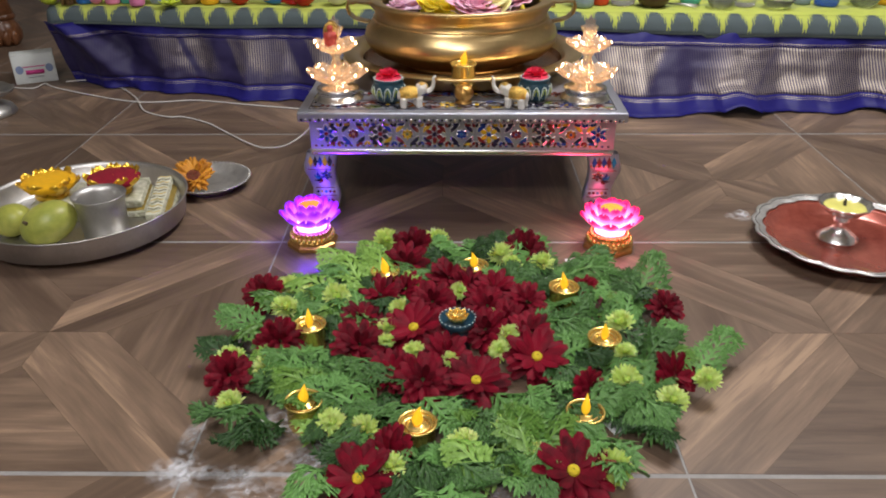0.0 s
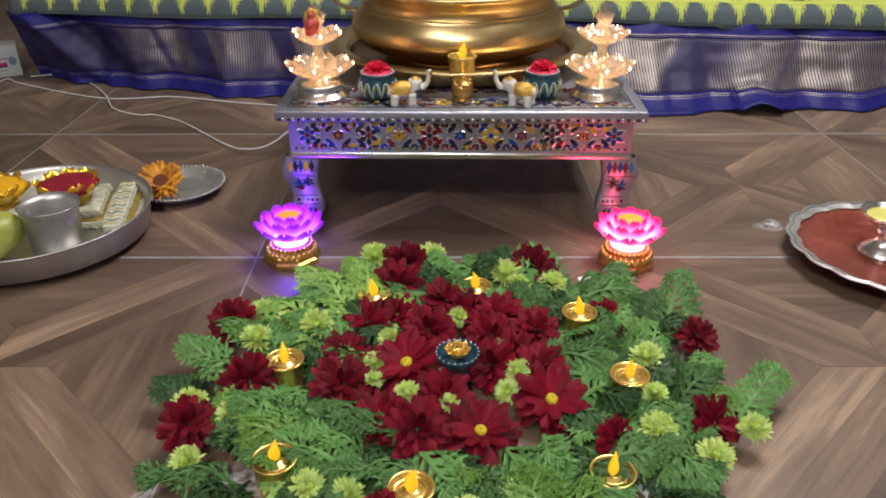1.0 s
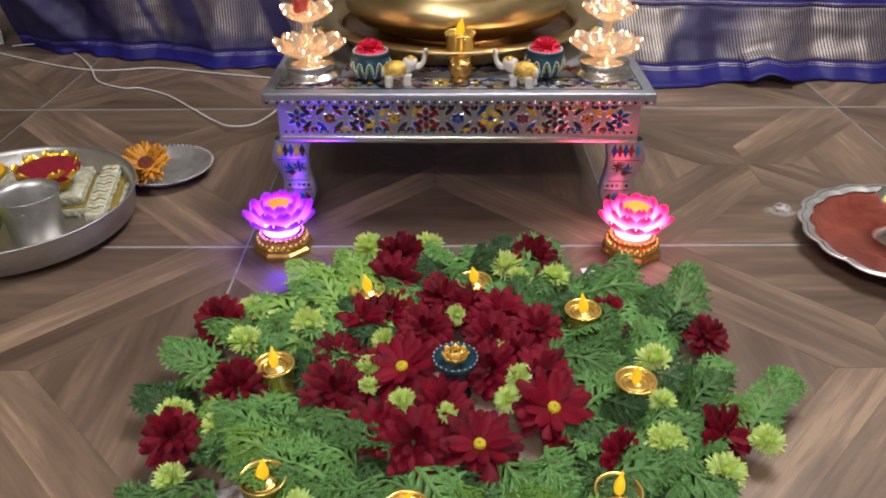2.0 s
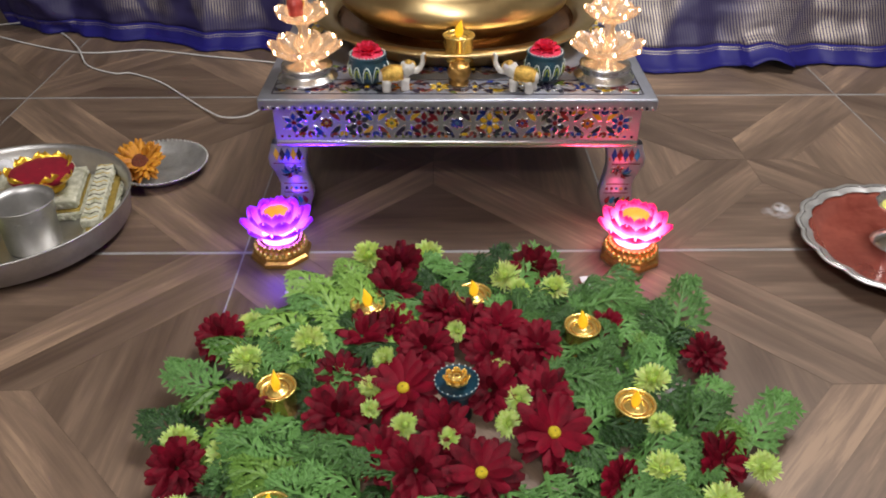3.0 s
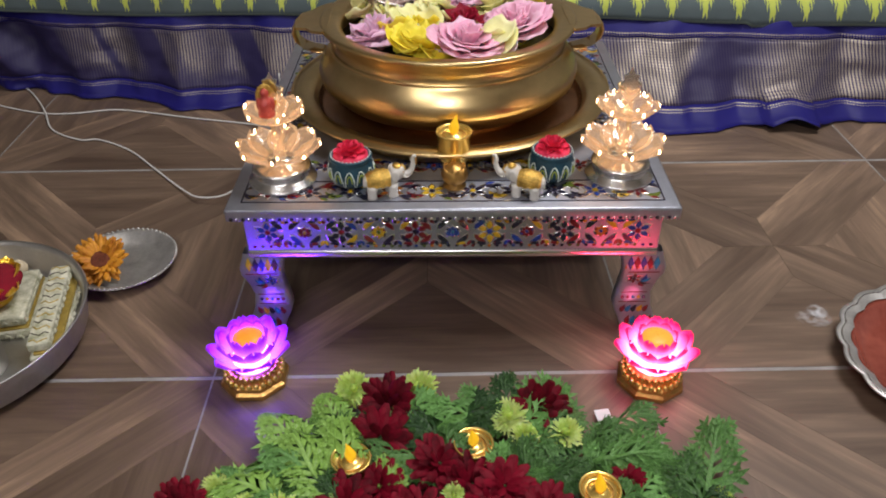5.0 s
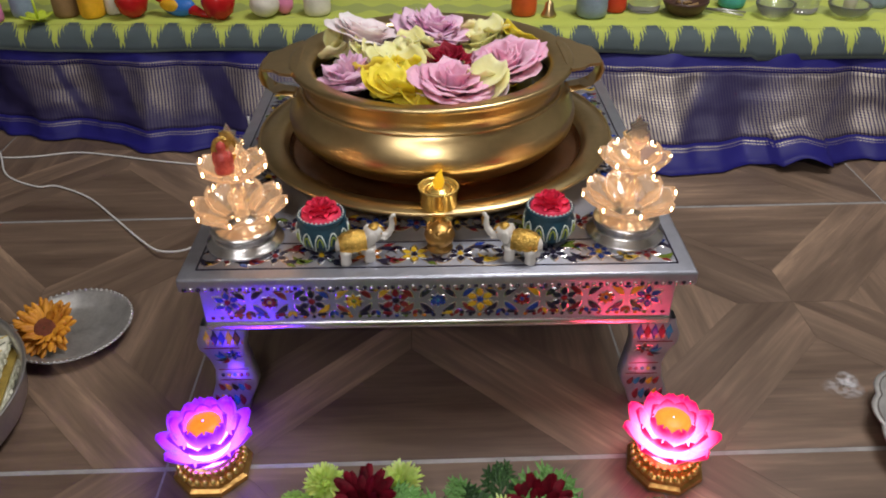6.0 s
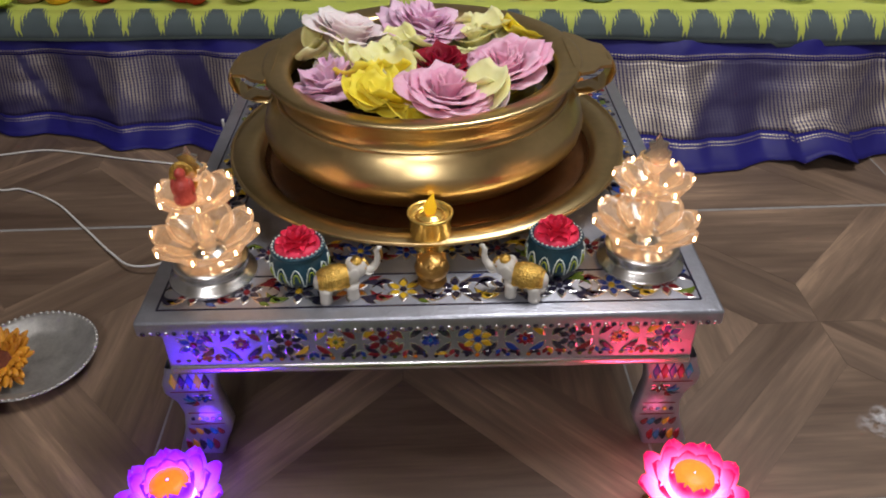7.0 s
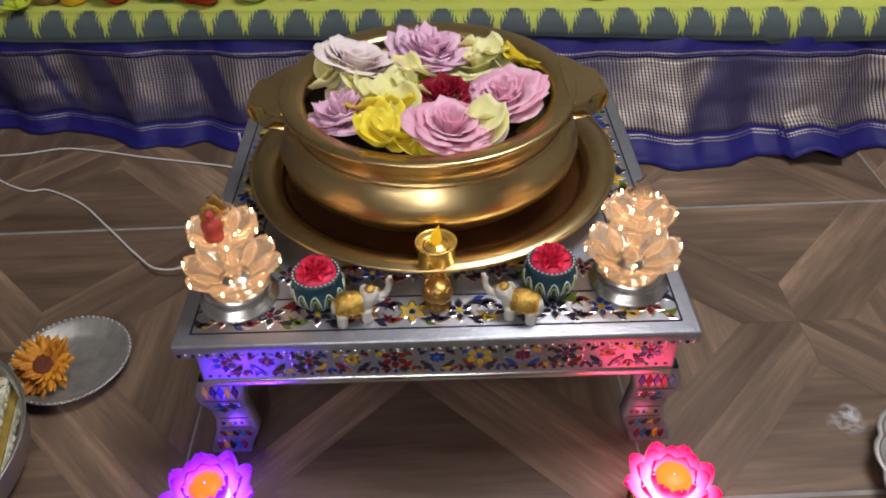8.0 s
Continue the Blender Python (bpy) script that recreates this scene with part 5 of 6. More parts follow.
def gerbera():
    t = thing("orange_flower", pose(-0.532, 0.240, 0.033, 34, -4, 12), "orange gerbera with brown heart lying on the silver plate", "flower")
    for i, (n, ln, pitch) in enumerate(((22, 0.040, 4), (20, 0.036, 14), (18, 0.026, 26))):
        g = Geo()
        rng = random.Random(i)
        for k in range(n):
            g.petal(ln * rng.uniform(0.9, 1.05), 0.0130, turn_z(360 / n * k + 6 * i + rng.uniform(-6, 6)) @ pose(0, 0.008, 0.001 * i, pitch + rng.uniform(-16, 16), rng.uniform(-24, 24), 0), 0, rng.uniform(-0.3, 0.7), -0.12, 0.45, 5, 2)
        part("petal_ring", g, ORANGE_PETAL, t, solid=0.0006)
    part("disc", Geo().lathe([(0.0165, 0.0), (0.0165, 0.004), (0.012, 0.007), (0.006, 0.006), (0.001, 0.0052)], 22), BROWN_DISC, t, "brown heart")
    part("calyx", Geo().lathe([(0.001, -0.022), (0.004, -0.02), (0.006, -0.010), (0.013, -0.002), (0.012, 0.001)], 14), CALYX, t)


gerbera()

# ---------- red tray with ghee lamp ----------
RED_STAIN = material("red_stained_silver", (0.26, 0.022, 0.016), 0.26, 0.35, vary=0.45, scale=9, second=(0.46, 0.125, 0.085), coat=0.5)
GHEE = material("yellow_ghee", (0.66, 0.62, 0.16), 0.4, vary=0.15, scale=80)
WICK = material("burnt_wick", (0.06, 0.055, 0.04), 0.9)


def red_tray():
    t = thing("scalloped_tray", pose(0.744, -0.018, 0), "scalloped silver tray stained with red kumkum water", "tray")
    part("rim", Geo().lathe([(0.1445, 0.0235), (0.150, 0.0255), (0.160, 0.029), (0.1655, 0.0315), (0.1645, 0.0335), (0.158, 0.0325), (0.150, 0.0305), (0.1455, 0.0290)], 288, wave=0.034, lobes=18, wave_from=0.14), OLD_SILVER, t)
    g = Geo()
    for rr, zz in ((0.1505, 0.0285), (0.158, 0.0325)):
        pts = []
        for k in range(289):
            a = 2 * math.pi * k / 288
            q = rr * (1 + 0.034 * (abs(math.cos(9 * a)) - 0.5))
            pts.append((q * math.cos(a), q * math.sin(a), zz))
        g.tube(pts, 0.0013, 5)
    part("rim_bead", g, SILVER_PLAIN, t)
    part("well", Geo().lathe([(0.001, 0.004), (0.120, 0.004), (0.130, 0.0075), (0.140, 0.0202), (0.147, 0.0282), (0.140, 0.0235), (0.129, 0.0105), (0.119, 0.0068), (0.001, 0.0068)], 120), RED_STAIN, t, "well wet with red stain")
    part("foot_ring", Geo().lathe([(0.108, 0.0041), (0.110, 0.0), (0.114, 0.0), (0.116, 0.0043)], 60), OLD_SILVER, t)


red_tray()


def ghee_lamp():
    t = thing("silver_diya", pose(0.737, 0.004, 0.0069), "silver pedestal diya filled with yellow ghee on the red tray", "oil lamp")
    part("pedestal", Geo().lathe([(0.001, 0), (0.036, 0), (0.0365, 0.003), (0.031, 0.006), (0.030, 0.009), (0.020, 0.013), (0.014, 0.022), (0.011, 0.034), (0.014, 0.038), (0.010, 0.041), (0.012, 0.046), (0.001, 0.046)], 36), SILVER_PLAIN, t)
    part("cup", Geo().lathe([(0.001, 0.045), (0.014, 0.046), (0.030, 0.054), (0.041, 0.066), (0.0455, 0.071), (0.0455, 0.073), (0.042, 0.0705), (0.034, 0.062), (0.001, 0.054)], 60, wave=0.08, lobes=12, wave_from=0.04), SILVER_PLAIN, t)
    part("ghee", Geo().lathe([(0.036, 0.065), (0.035, 0.0665), (0.015, 0.068), (0.001, 0.0675)], 30), GHEE, t, "set yellow ghee")
    part("wick", Geo().tube([(0.0, 0, 0.064), (-0.002, 0.0, 0.074), (-0.001, -0.001, 0.082)], [0.0035, 0.003, 0.0022], 8), WICK, t, "burnt wick")


ghee_lamp()

# ---------- box, dish and cables at the back left ----------
CARTON = material("white_carton", (0.62, 0.66, 0.64), 0.6, vary=0.08, scale=20)
PINK_INK = material("pink_ink", (0.60, 0.05, 0.25), 0.6, vary=0.1)
BLUE_INK = material("blue_ink", (0.20, 0.26, 0.42), 0.6, vary=0.2)
GREY_INK = material("grey_ink", (0.40, 0.42, 0.46), 0.6, vary=0.1)


def carton():
    t = thing("small_carton", pose(-1.288, 1.105, 0, 0, 0, 27), "small white printed carton standing on the floor", "box")
    body = part("body", Geo().box((-0.060, -0.028, 0), (0.060, 0.028, 0.088), 0.0015), CARTON, t)
    part("lid_flap", Geo().box((-0.0605, -0.0285, 0.0881), (0.0605, 0.0285, 0.0905), 0.0008), CARTON, t)
    ink = Geo().box((-0.026, -0.0291, 0.028), (0.026, -0.0287, 0.041))
    part("printed_bar", ink, PINK_INK, body, "pink printed bar")
    part("printed_line", Geo().box((-0.032, -0.0291, 0.050), (0.032, -0.0287, 0.053)), PINK_INK, body)
    part("printed_caption", Geo().box((-0.022, -0.0291, 0.018), (0.022, -0.0287, 0.021)), GREY_INK, body)
    for s in (-1, 1):
        g = Geo().add(*(lambda q: (q.v, q.f))(Geo().blob(ellipse(0.011, 0.013, 12), 0.0003)), 0, pose(s * 0.042, -0.0285, 0.044, 90, 0, 0))
        part("printed_emblem", g, BLUE_INK, body, smooth=False)


carton()


def steel_dish():
    t = thing("steel_dish", pose(-1.268, 0.765, 0), "grey steel footed dish with crumpled foil on the floor", "dish")
    part("foot", Geo().lathe([(0.001, 0), (0.078, 0), (0.080, 0.006), (0.070, 0.022), (0.045, 0.034), (0.030, 0.046), (0.001, 0.046)], 36), STEEL, t)
    g = Geo().lathe([(0.001, 0.046), (0.045, 0.048), (0.078, 0.060), (0.086, 0.070), (0.080, 0.069), (0.04, 0.056), (0.001, 0.054)], 40)
    g.v = [(a, b, c + 0.008 * noise.noise((a * 35, b * 35, 1))) for a, b, c in g.v]
    part("bowl", g, STEEL, t)


steel_dish()
CABLE = material("white_cable_sheath", (0.66, 0.65, 0.62), 0.45, vary=0.08)


def smooth_path(pts, n=8):
    pts = [Vector(p) for p in pts]
    out = []
    for i in range(len(pts) - 1):
        a, b, c, d = pts[max(i - 1, 0)], pts[i], pts[i + 1], pts[min(i + 2, len(pts) - 1)]
        for k in range(n):
            s = k / n
            out.append(0.5 * (2 * b + (c - a) * s + (2 * a - 5 * b + 4 * c - d) * s * s + (3 * b - a - 3 * c + d) * s ** 3))
    return out + [pts[-1]]


def cable(pts, label):
    ob = new("power_cable", Geo().tube(smooth_path(pts), 0.0019, 8).mesh("power_cable", [CABLE]))
    tagged(ob, label, "cable", "white cables on the floor")


cable([(-1.32, 1.015, 0.003), (-1.255, 1.01, 0.003), (-1.24, 1.055, 0.004), (-1.185, 1.012, 0.003), (-1.0, 0.912, 0.003), (-0.89, 0.870, 0.003), (-0.815, 0.868, 0.003), (-0.73, 0.884, 0.003), (-0.64, 0.865, 0.003), (-0.55, 0.838, 0.003), (-0.40, 0.800, 0.003), (-0.30, 0.770, 0.003), (-0.15, 0.74, 0.003)],
      "thin white cable running over the tiles to the chowki")
cable([(-1.17, 1.05, 0.012), (-1.10, 1.075, 0.010), (-1.05, 1.06, 0.004), (-0.975, 1.00, 0.003), (-0.89, 0.880, 0.008), (-0.835, 0.785, 0.003), (-0.755, 0.733, 0.003), (-0.712, 0.732, 0.003), (-0.632, 0.682, 0.003), (-0.557, 0.603, 0.003), (-0.482, 0.519, 0.005), (-0.430, 0.470, 0.012), (-0.372, 0.470, 0.022), (-0.318, 0.51, 0.06), (-0.272, 0.545, 0.16), (-0.266, 0.55, 0.2235)],
      "thin white cable curling up the side of the chowki")

# ---------- row of offerings on the platform ----------
SHELF_Z = 0.2355


def plain(name, colour, rough=0.4, **kw):
    return material(name, colour, rough, vary=0.2, scale=40, **kw)


P_RED, P_PINK, P_TEAL = plain("glossy_red", (0.50, 0.012, 0.012), 0.25), plain("candy_pink", (0.70, 0.22, 0.40)), plain("teal_paint", (0.08, 0.42, 0.36))
P_BLUE, P_YEL, P_LIME = plain("bright_blue", (0.03, 0.17, 0.55)), plain("sun_yellow", (0.78, 0.42, 0.02)), plain("lime_paper", (0.55, 0.68, 0.05))
P_WHITE, P_BROWN, P_GREY = plain("cream_white", (0.66, 0.62, 0.52)), plain("jute_brown", (0.25, 0.15, 0.06), 0.9, bump=0.8), plain("blue_grey", (0.25, 0.32, 0.40))
P_CLEAR = material("clear_glass", (0.93, 0.95, 0.95), 0.04, vary=0.01, transmission=0.95)
P_BLUEGLASS = material("blue_glass", (0.10, 0.25, 0.80), 0.05, vary=0.05, transmission=0.7)
P_DARK = plain("dark_brown_bowl", (0.07, 0.035, 0.025), 0.4)


def turned(name, x, y, prof, mat, label, category, extra=None):
    """A turned object: body and, where given, a second part."""
    t = thing(name, pose(x, y - 0.040, SHELF_Z), label, category)
    part("body", Geo().lathe(prof, 28), mat, t)
    if extra:
        part(extra[0], Geo().lathe(extra[1], 24), extra[2], t)
    return t


def ballprof(r, h=None):
    h = h or 2 * r
    return [(max(0.001, r * math.sin(math.pi * (0.08 + 0.92 * k / 10))), h / 2 * (math.cos(math.pi * 0.08) - math.cos(math.pi * (0.08 + 0.92 * k / 10)))) for k in range(11)]


def jarprof(r, h):
    return [(0.001, 0), (r * 0.85, 0), (r * 0.97, h * 0.06), (r, h * 0.2), (r, h * 0.7), (r * 0.8, h * 0.85), (r * 0.82, h * 0.98), (r * 0.7, h), (0.001, h)]


def bowlprof(r, h):
    return [(0.001, 0), (r * 0.55, 0), (r * 0.8, h * 0.3), (r, h * 0.9), (r * 0.98, h), (r * 0.9, h * 0.9), (r * 0.6, h * 0.25), (0.001, h * 0.12)]


def apple(x, y, r):
    t = turned("red_apple", x, y, [(0.001, 0.004), (r * 0.35, 0), (r * 0.8, r * 0.35), (r, r), (r * 0.85, r * 1.55), (r * 0.4, r * 1.8), (0.001, r * 1.62)], P_RED, "shiny red apple standing on the lime cloth", "apple")
    part("stalk", Geo().tube([(0, 0, r * 1.6), (0.003, 0, r * 2.1)], 0.002, 6), STALK, t)


turned("lime_ball", -1.185, 1.13, ballprof(0.028), P_LIME, "lime green ball on the platform cloth", "ball")
t = thing("jute_bundle", pose(-1.130, 1.095, SHELF_Z), "bundle of brown sticks tied upright on the platform", "bundle")
for k in range(12):
    a = k * 2.4
    r = 0.007 * math.sqrt(k)
    part("stick", Geo().tube([(r * math.cos(a), r * math.sin(a), 0), (r * 1.1 * math.cos(a), r * 1.1 * math.sin(a), 0.09)], 0.0055, 6), P_BROWN, t)
turned("blue_cup", -1.085, 1.15, jarprof(0.026, 0.08), P_BLUE, "blue plastic cup on the platform cloth", "cup")
turned("pink_egg", -1.045, 1.135, ballprof(0.022, 0.056), P_PINK, "candy pink painted egg on the platform cloth", "egg")
turned("pink_pot", -0.998, 1.14, jarprof(0.022, 0.06), P_PINK, "small pink painted pot on the platform cloth", "pot", ("rim", [(0.016, 0.058), (0.021, 0.062), (0.016, 0.066)], P_WHITE))
turned("teal_pot", -0.958, 1.155, jarprof(0.022, 0.07), P_TEAL, "small teal painted pot on the platform cloth", "pot")
turned("pink_pot", -0.913, 1.11, jarprof(0.022, 0.055), P_PINK, "pink pot with purple base on the platform cloth", "pot")
turned("grey_jar", -0.862, 1.15, jarprof(0.026, 0.08), P_GREY, "grey green jar on the platform cloth", "jar")
star = thing("paper_star", pose(-0.812, 1.058, SHELF_Z), "lime paper flower standing on the platform cloth", "paper flower")
for k in range(6):
    part("petal", Geo().petal(0.034, 0.024, turn_z(60 * k) @ pose(0, 0.002, 0.003, 12, 0, 0), 0, 0.3, 0.1, 0.6, 6, 4), P_LIME, star, solid=0.001)
part("stem", Geo().tube([(0, 0, 0.002), (0, 0, 0.06)], 0.003, 6), P_LIME, star)
turned("brass_pot", -0.765, 1.145, jarprof(0.028, 0.06), P_BROWN, "brown and gold trinket pot on the platform", "pot")
turned("yellow_jar", -0.705, 1.135, jarprof(0.027, 0.075), P_YEL, "orange yellow jar on the platform cloth", "jar", ("lid", [(0.024, 0.0751), (0.026, 0.08), (0.001, 0.084)], P_WHITE))
turned("white_cup", -0.662, 1.155, jarprof(0.02, 0.06), P_WHITE, "cream white cup on the platform cloth", "cup")
apple(-0.611, 1.125, 0.036)
toy = thing("toy_bird", pose(-0.510, 1.085, SHELF_Z, 0, 0, -18), "blue, yellow and red toy bird on the platform", "toy")
part("body", Geo().ball((0, 0, 0.022), (0.042, 0.02, 0.022), 0, 18, 10), P_BLUE, toy)
part("wing", Geo().ball((-0.012, -0.014, 0.026), (0.026, 0.010, 0.014), 0, 14, 8), P_YEL, toy)
part("tail", Geo().tube([(0.03, 0, 0.018), (0.06, 0, 0.008), (0.078, -0.003, 0.005)], [0.013, 0.008, 0.004], 10), P_RED, toy)
part("head", Geo().ball((-0.040, 0, 0.044), 0.018, 0, 14, 8), P_RED, toy)
apple(-0.416, 1.10, 0.037)
turned("white_pot", -0.318, 1.11, ballprof(0.033, 0.056), P_WHITE, "cream and green round pot on the platform cloth", "pot")
turned("pink_egg", -0.278, 1.13, ballprof(0.02, 0.05), P_PINK, "candy pink painted egg on the platform cloth", "egg")
turned("white_cup", -0.205, 1.125, jarprof(0.03, 0.06), P_WHITE, "cream white cup on the platform cloth", "cup")
turned("orange_cup", 0.252, 1.095, jarprof(0.028, 0.07), plain("orange_plastic", (0.62, 0.10, 0.02)), "orange red cup on the platform cloth", "cup")
turned("brass_bell", 0.305, 1.078, [(0.001, 0), (0.017, 0), (0.017, 0.004), (0.011, 0.014), (0.009, 0.028), (0.001, 0.034)], BRASS, "tiny brass bell on the platform cloth", "bell")
turned("grey_pot", 0.398, 1.075, jarprof(0.034, 0.09), P_GREY, "blue grey ceramic pot on the platform cloth", "pot")
turned("red_pot", 0.456, 1.11, jarprof(0.026, 0.07), plain("tomato_red", (0.58, 0.05, 0.02)), "tomato red pot on the platform cloth", "pot")
turned("glass_jar", 0.522, 1.11, jarprof(0.036, 0.08), P_CLEAR, "clear glass jar on the platform cloth", "jar", ("lid", [(0.03, 0.0801), (0.032, 0.088), (0.001, 0.09)], STEEL))
bowl = turned("dark_bowl", 0.603, 1.075, bowlprof(0.05, 0.032), P_DARK, "dark brown bowl of wooden pieces on the platform", "bowl")
for k in range(6):
    a = k * 1.05
    part("wooden_piece", Geo().box((-0.014, -0.004, -0.003), (0.014, 0.004, 0.003), 0.001, 0, pose(0.02 * math.cos(a), 0.02 * math.sin(a), 0.016 + 0.003 * (k % 3), 10 * k, 8, 40 * k)), P_BROWN, bowl)
t = thing("metal_tongs", pose(0.690, 1.035, SHELF_Z, 0, 0, -32), "small metal tongs lying on the platform cloth", "tongs")
for s in (-1, 1):
    part("arm", Geo().tube([(-0.045, 0, 0.004), (0.0, s * 0.008, 0.005), (0.045, s * 0.013, 0.004)], 0.0026, 6), STEEL, t)
turned("teal_pot", 0.726, 1.13, jarprof(0.03, 0.06), P_TEAL, "small teal painted pot on the platform cloth", "pot")
turned("glass_bowl", 0.790, 1.045, bowlprof(0.042, 0.03), P_CLEAR, "clear glass bowl on the platform cloth", "bowl")
turned("glass_jar", 0.868, 1.08, jarprof(0.032, 0.08), P_CLEAR, "clear glass jar on the platform cloth", "jar")
turned("glass_bowl", 0.952, 1.045, bowlprof(0.045, 0.026), P_CLEAR, "clear glass bowl on the platform cloth", "bowl")
turned("white_candle", 0.952, 1.045, [(0.001, 0.004), (0.013, 0.004), (0.013, 0.06), (0.001, 0.062)], P_WHITE, "short white candle standing in a glass bowl", "candle")
turned("blue_glass", 1.107, 1.085, jarprof(0.034, 0.07), P_BLUEGLASS, "blue glass tumbler on the platform cloth", "tumbler")
turned("teal_pot", 1.045, 1.11, jarprof(0.026, 0.06), P_GREY, "grey teal pot on the platform cloth", "pot")
turned("glass_bowl", 1.210, 1.075, bowlprof(0.046, 0.03), P_CLEAR, "clear glass bowl on the platform cloth", "bowl")
turned("yellow_jar", 1.29, 1.10, jarprof(0.03, 0.07), P_YEL, "orange yellow jar on the platform cloth", "jar")

# ---------- flower arrangement on the floor ----------
ARR_X, ARR_Y = 0.028, -0.338
TEA_AT = [(-0.022, -0.553), (-0.168, -0.512), (0.186, -0.531), (-0.189, -0.337), (0.198, -0.228), (-0.090, -0.178), (0.057, -0.158), (0.238, -0.368)]
SMEAR = smear_material()


def smear_patch(g, cx, cy, rx, ry, z):
    """A thin patch that fades out towards its edge."""
    n = 16
    verts, uv = [(cx, cy, z)], [(0.0, 1.0)]
    for rr, fade in ((0.6, 0.8), (1.0, 0.0)):
        for i in range(n):
            a = 2 * math.pi * i / n
            verts.append((cx + rx * rr * math.cos(a), cy + ry * rr * math.sin(a), z))
            uv.append((0.0, fade))
    faces = [(0, 1 + i, 1 + (i + 1) % n) for i in range(n)] + [(1 + i, 1 + n + i, 1 + n + (i + 1) % n, 1 + (i + 1) % n) for i in range(n)]
    g.add(verts, faces, 0, None, uv)


SPOTS = random.Random(12)
g = Geo()
for k in range(26):
    a, r = SPOTS.uniform(0, 2 * math.pi), SPOTS.uniform(0.14, 0.30)
    smear_patch(g, ARR_X + r * math.cos(a), ARR_Y - 0.02 + r * math.sin(a), SPOTS.uniform(0.03, 0.06), SPOTS.uniform(0.02, 0.045), 0.0006 + 0.00006 * k)
for x, y, rx, ry in ((-0.30, -0.60, 0.050, 0.035), (-0.305, -0.56, 0.018, 0.07), (-0.26, -0.602, 0.08, 0.016), (-0.22, -0.645, 0.08, 0.035), (0.05, -0.64, 0.12, 0.05), (0.587, 0.103, 0.03, 0.022), (0.60, 0.12, 0.016, 0.02), (-0.12, -0.58, 0.10, 0.06), (-0.205, -0.515, 0.05, 0.045)):
    smear_patch(g, x, y, rx, ry, 0.0022 + 0.00006 * k)
    k += 1
powder = new("rangoli_powder", g.mesh("rangoli_powder", [SMEAR]))
tagged(powder, "dusty patches of white rangoli powder on the tiles", "rangoli powder", kind="stuff")
for k, (x, y, rz, w, d) in enumerate(((0.232, -0.093, 8, 0.020, 0.030), (-0.204, -0.112, -24, 0.026, 0.012), (0.230, -0.518, 30, 0.026, 0.022), (-0.137, -0.415, -14, 0.016, 0.032))):
    ob = new("paper_slip", Geo().box((-w / 2, -d / 2, 0), (w / 2, d / 2, 0.0012), 0.0003).mesh("paper_slip", [PAPER], False))
    ob.matrix_basis = pose(x, y, 0.0055, 6, 0, rz)
    tagged(ob, "small white paper slip between leaves on the floor", "paper slip", "white slips under the leaves")


def leaf_mesh(seed, mat):
    """A chrysanthemum leaf along +y, cut nearly to the midrib into toothed lobes, arched and drooping at the tip."""
    rng = random.Random(seed)
    g = Geo()
    pairs = 6
    arch = rng.uniform(0.6, 0.95)
    sweep = rng.uniform(-0.10, 0.10)

    def bend(x, y):
        return (x + sweep * y * y, y, 0.11 * math.sin(math.pi * min(1, y) * arch) - 0.42 * abs(x) ** 1.5 * (1 + 0.4 * math.sin(y * 9 + seed)) + 0.06 * math.sin(8 * y + 7 * x + seed))

    def blade(x0, y0, ang, ln, w):
        """One pointed lobe with a shallow fold along its vein."""
        c, s = math.cos(ang), math.sin(ang)
        at = [(0.0, 0.55), (0.30, 0.95), (0.55, 0.90), (0.80, 0.55), (1.0, 0.0)]
        left = [(x0 + c * a * ln - s * b * w, y0 + s * a * ln + c * b * w) for a, b in at]
        right = [(x0 + c * a * ln + s * b * w, y0 + s * a * ln - c * b * w) for a, b in at[:-1]]
        mid = [(x0 + c * a * ln, y0 + s * a * ln) for a, b in at[:-1]]
        verts = [bend(*q) for q in left + right] + [tuple(Vector(bend(*q)) + Vector((0, 0, -0.020))) for q in mid]
        n = len(at)
        faces = []
        for i in range(n - 2):
            faces += [(i, i + 1, 2 * n - 1 + i + 1, 2 * n - 1 + i), (n + i, 2 * n - 1 + i, 2 * n + i, n + i + 1)]
        faces += [(n - 2, n - 1, 2 * n - 1 + n - 2), (n - 1, 2 * n - 2, 2 * n - 1 + n - 2)]
        g.add(verts, faces)

    def lobe(x0, y0, ang, ln, w):
        blade(x0, y0, ang, ln, w)
        for f, side, k in ((0.34, 1, 0.42), (0.34, -1, 0.46), (0.60, 1, 0.34), (0.60, -1, 0.34)):
            blade(x0 + math.cos(ang) * ln * f, y0 + math.sin(ang) * ln * f, ang + side * 0.72, ln * k * rng.uniform(0.85, 1.15), w * 0.62)

    for i in range(pairs):
        f = i / (pairs - 1)
        y0 = 0.16 + 0.60 * f
        ln = (0.18 + 0.27 * math.sin(math.pi * (0.22 + 0.62 * f))) * rng.uniform(0.85, 1.12)
        for sd in (-1, 1):
            lobe(0, y0 + 0.025 * sd, math.pi / 2 - sd * (1.02 - 0.40 * f + rng.uniform(-0.10, 0.10)), ln, 0.044 * (1 - 0.15 * f))
    lobe(0, 0.72, math.pi / 2, 0.30, 0.048)
    rows = []
    for i in range(9):
        y = i / 8 * 0.86
        w = 0.034 * (1 - 0.6 * i / 8)
        rows.append([tuple(Vector(bend(x, y)) + Vector((0, 0, z))) for x, z in ((-w, 0.002), (0, 0.010), (w, 0.002))])
    g.grid(rows)
    return g.mesh("leaf", [mat])


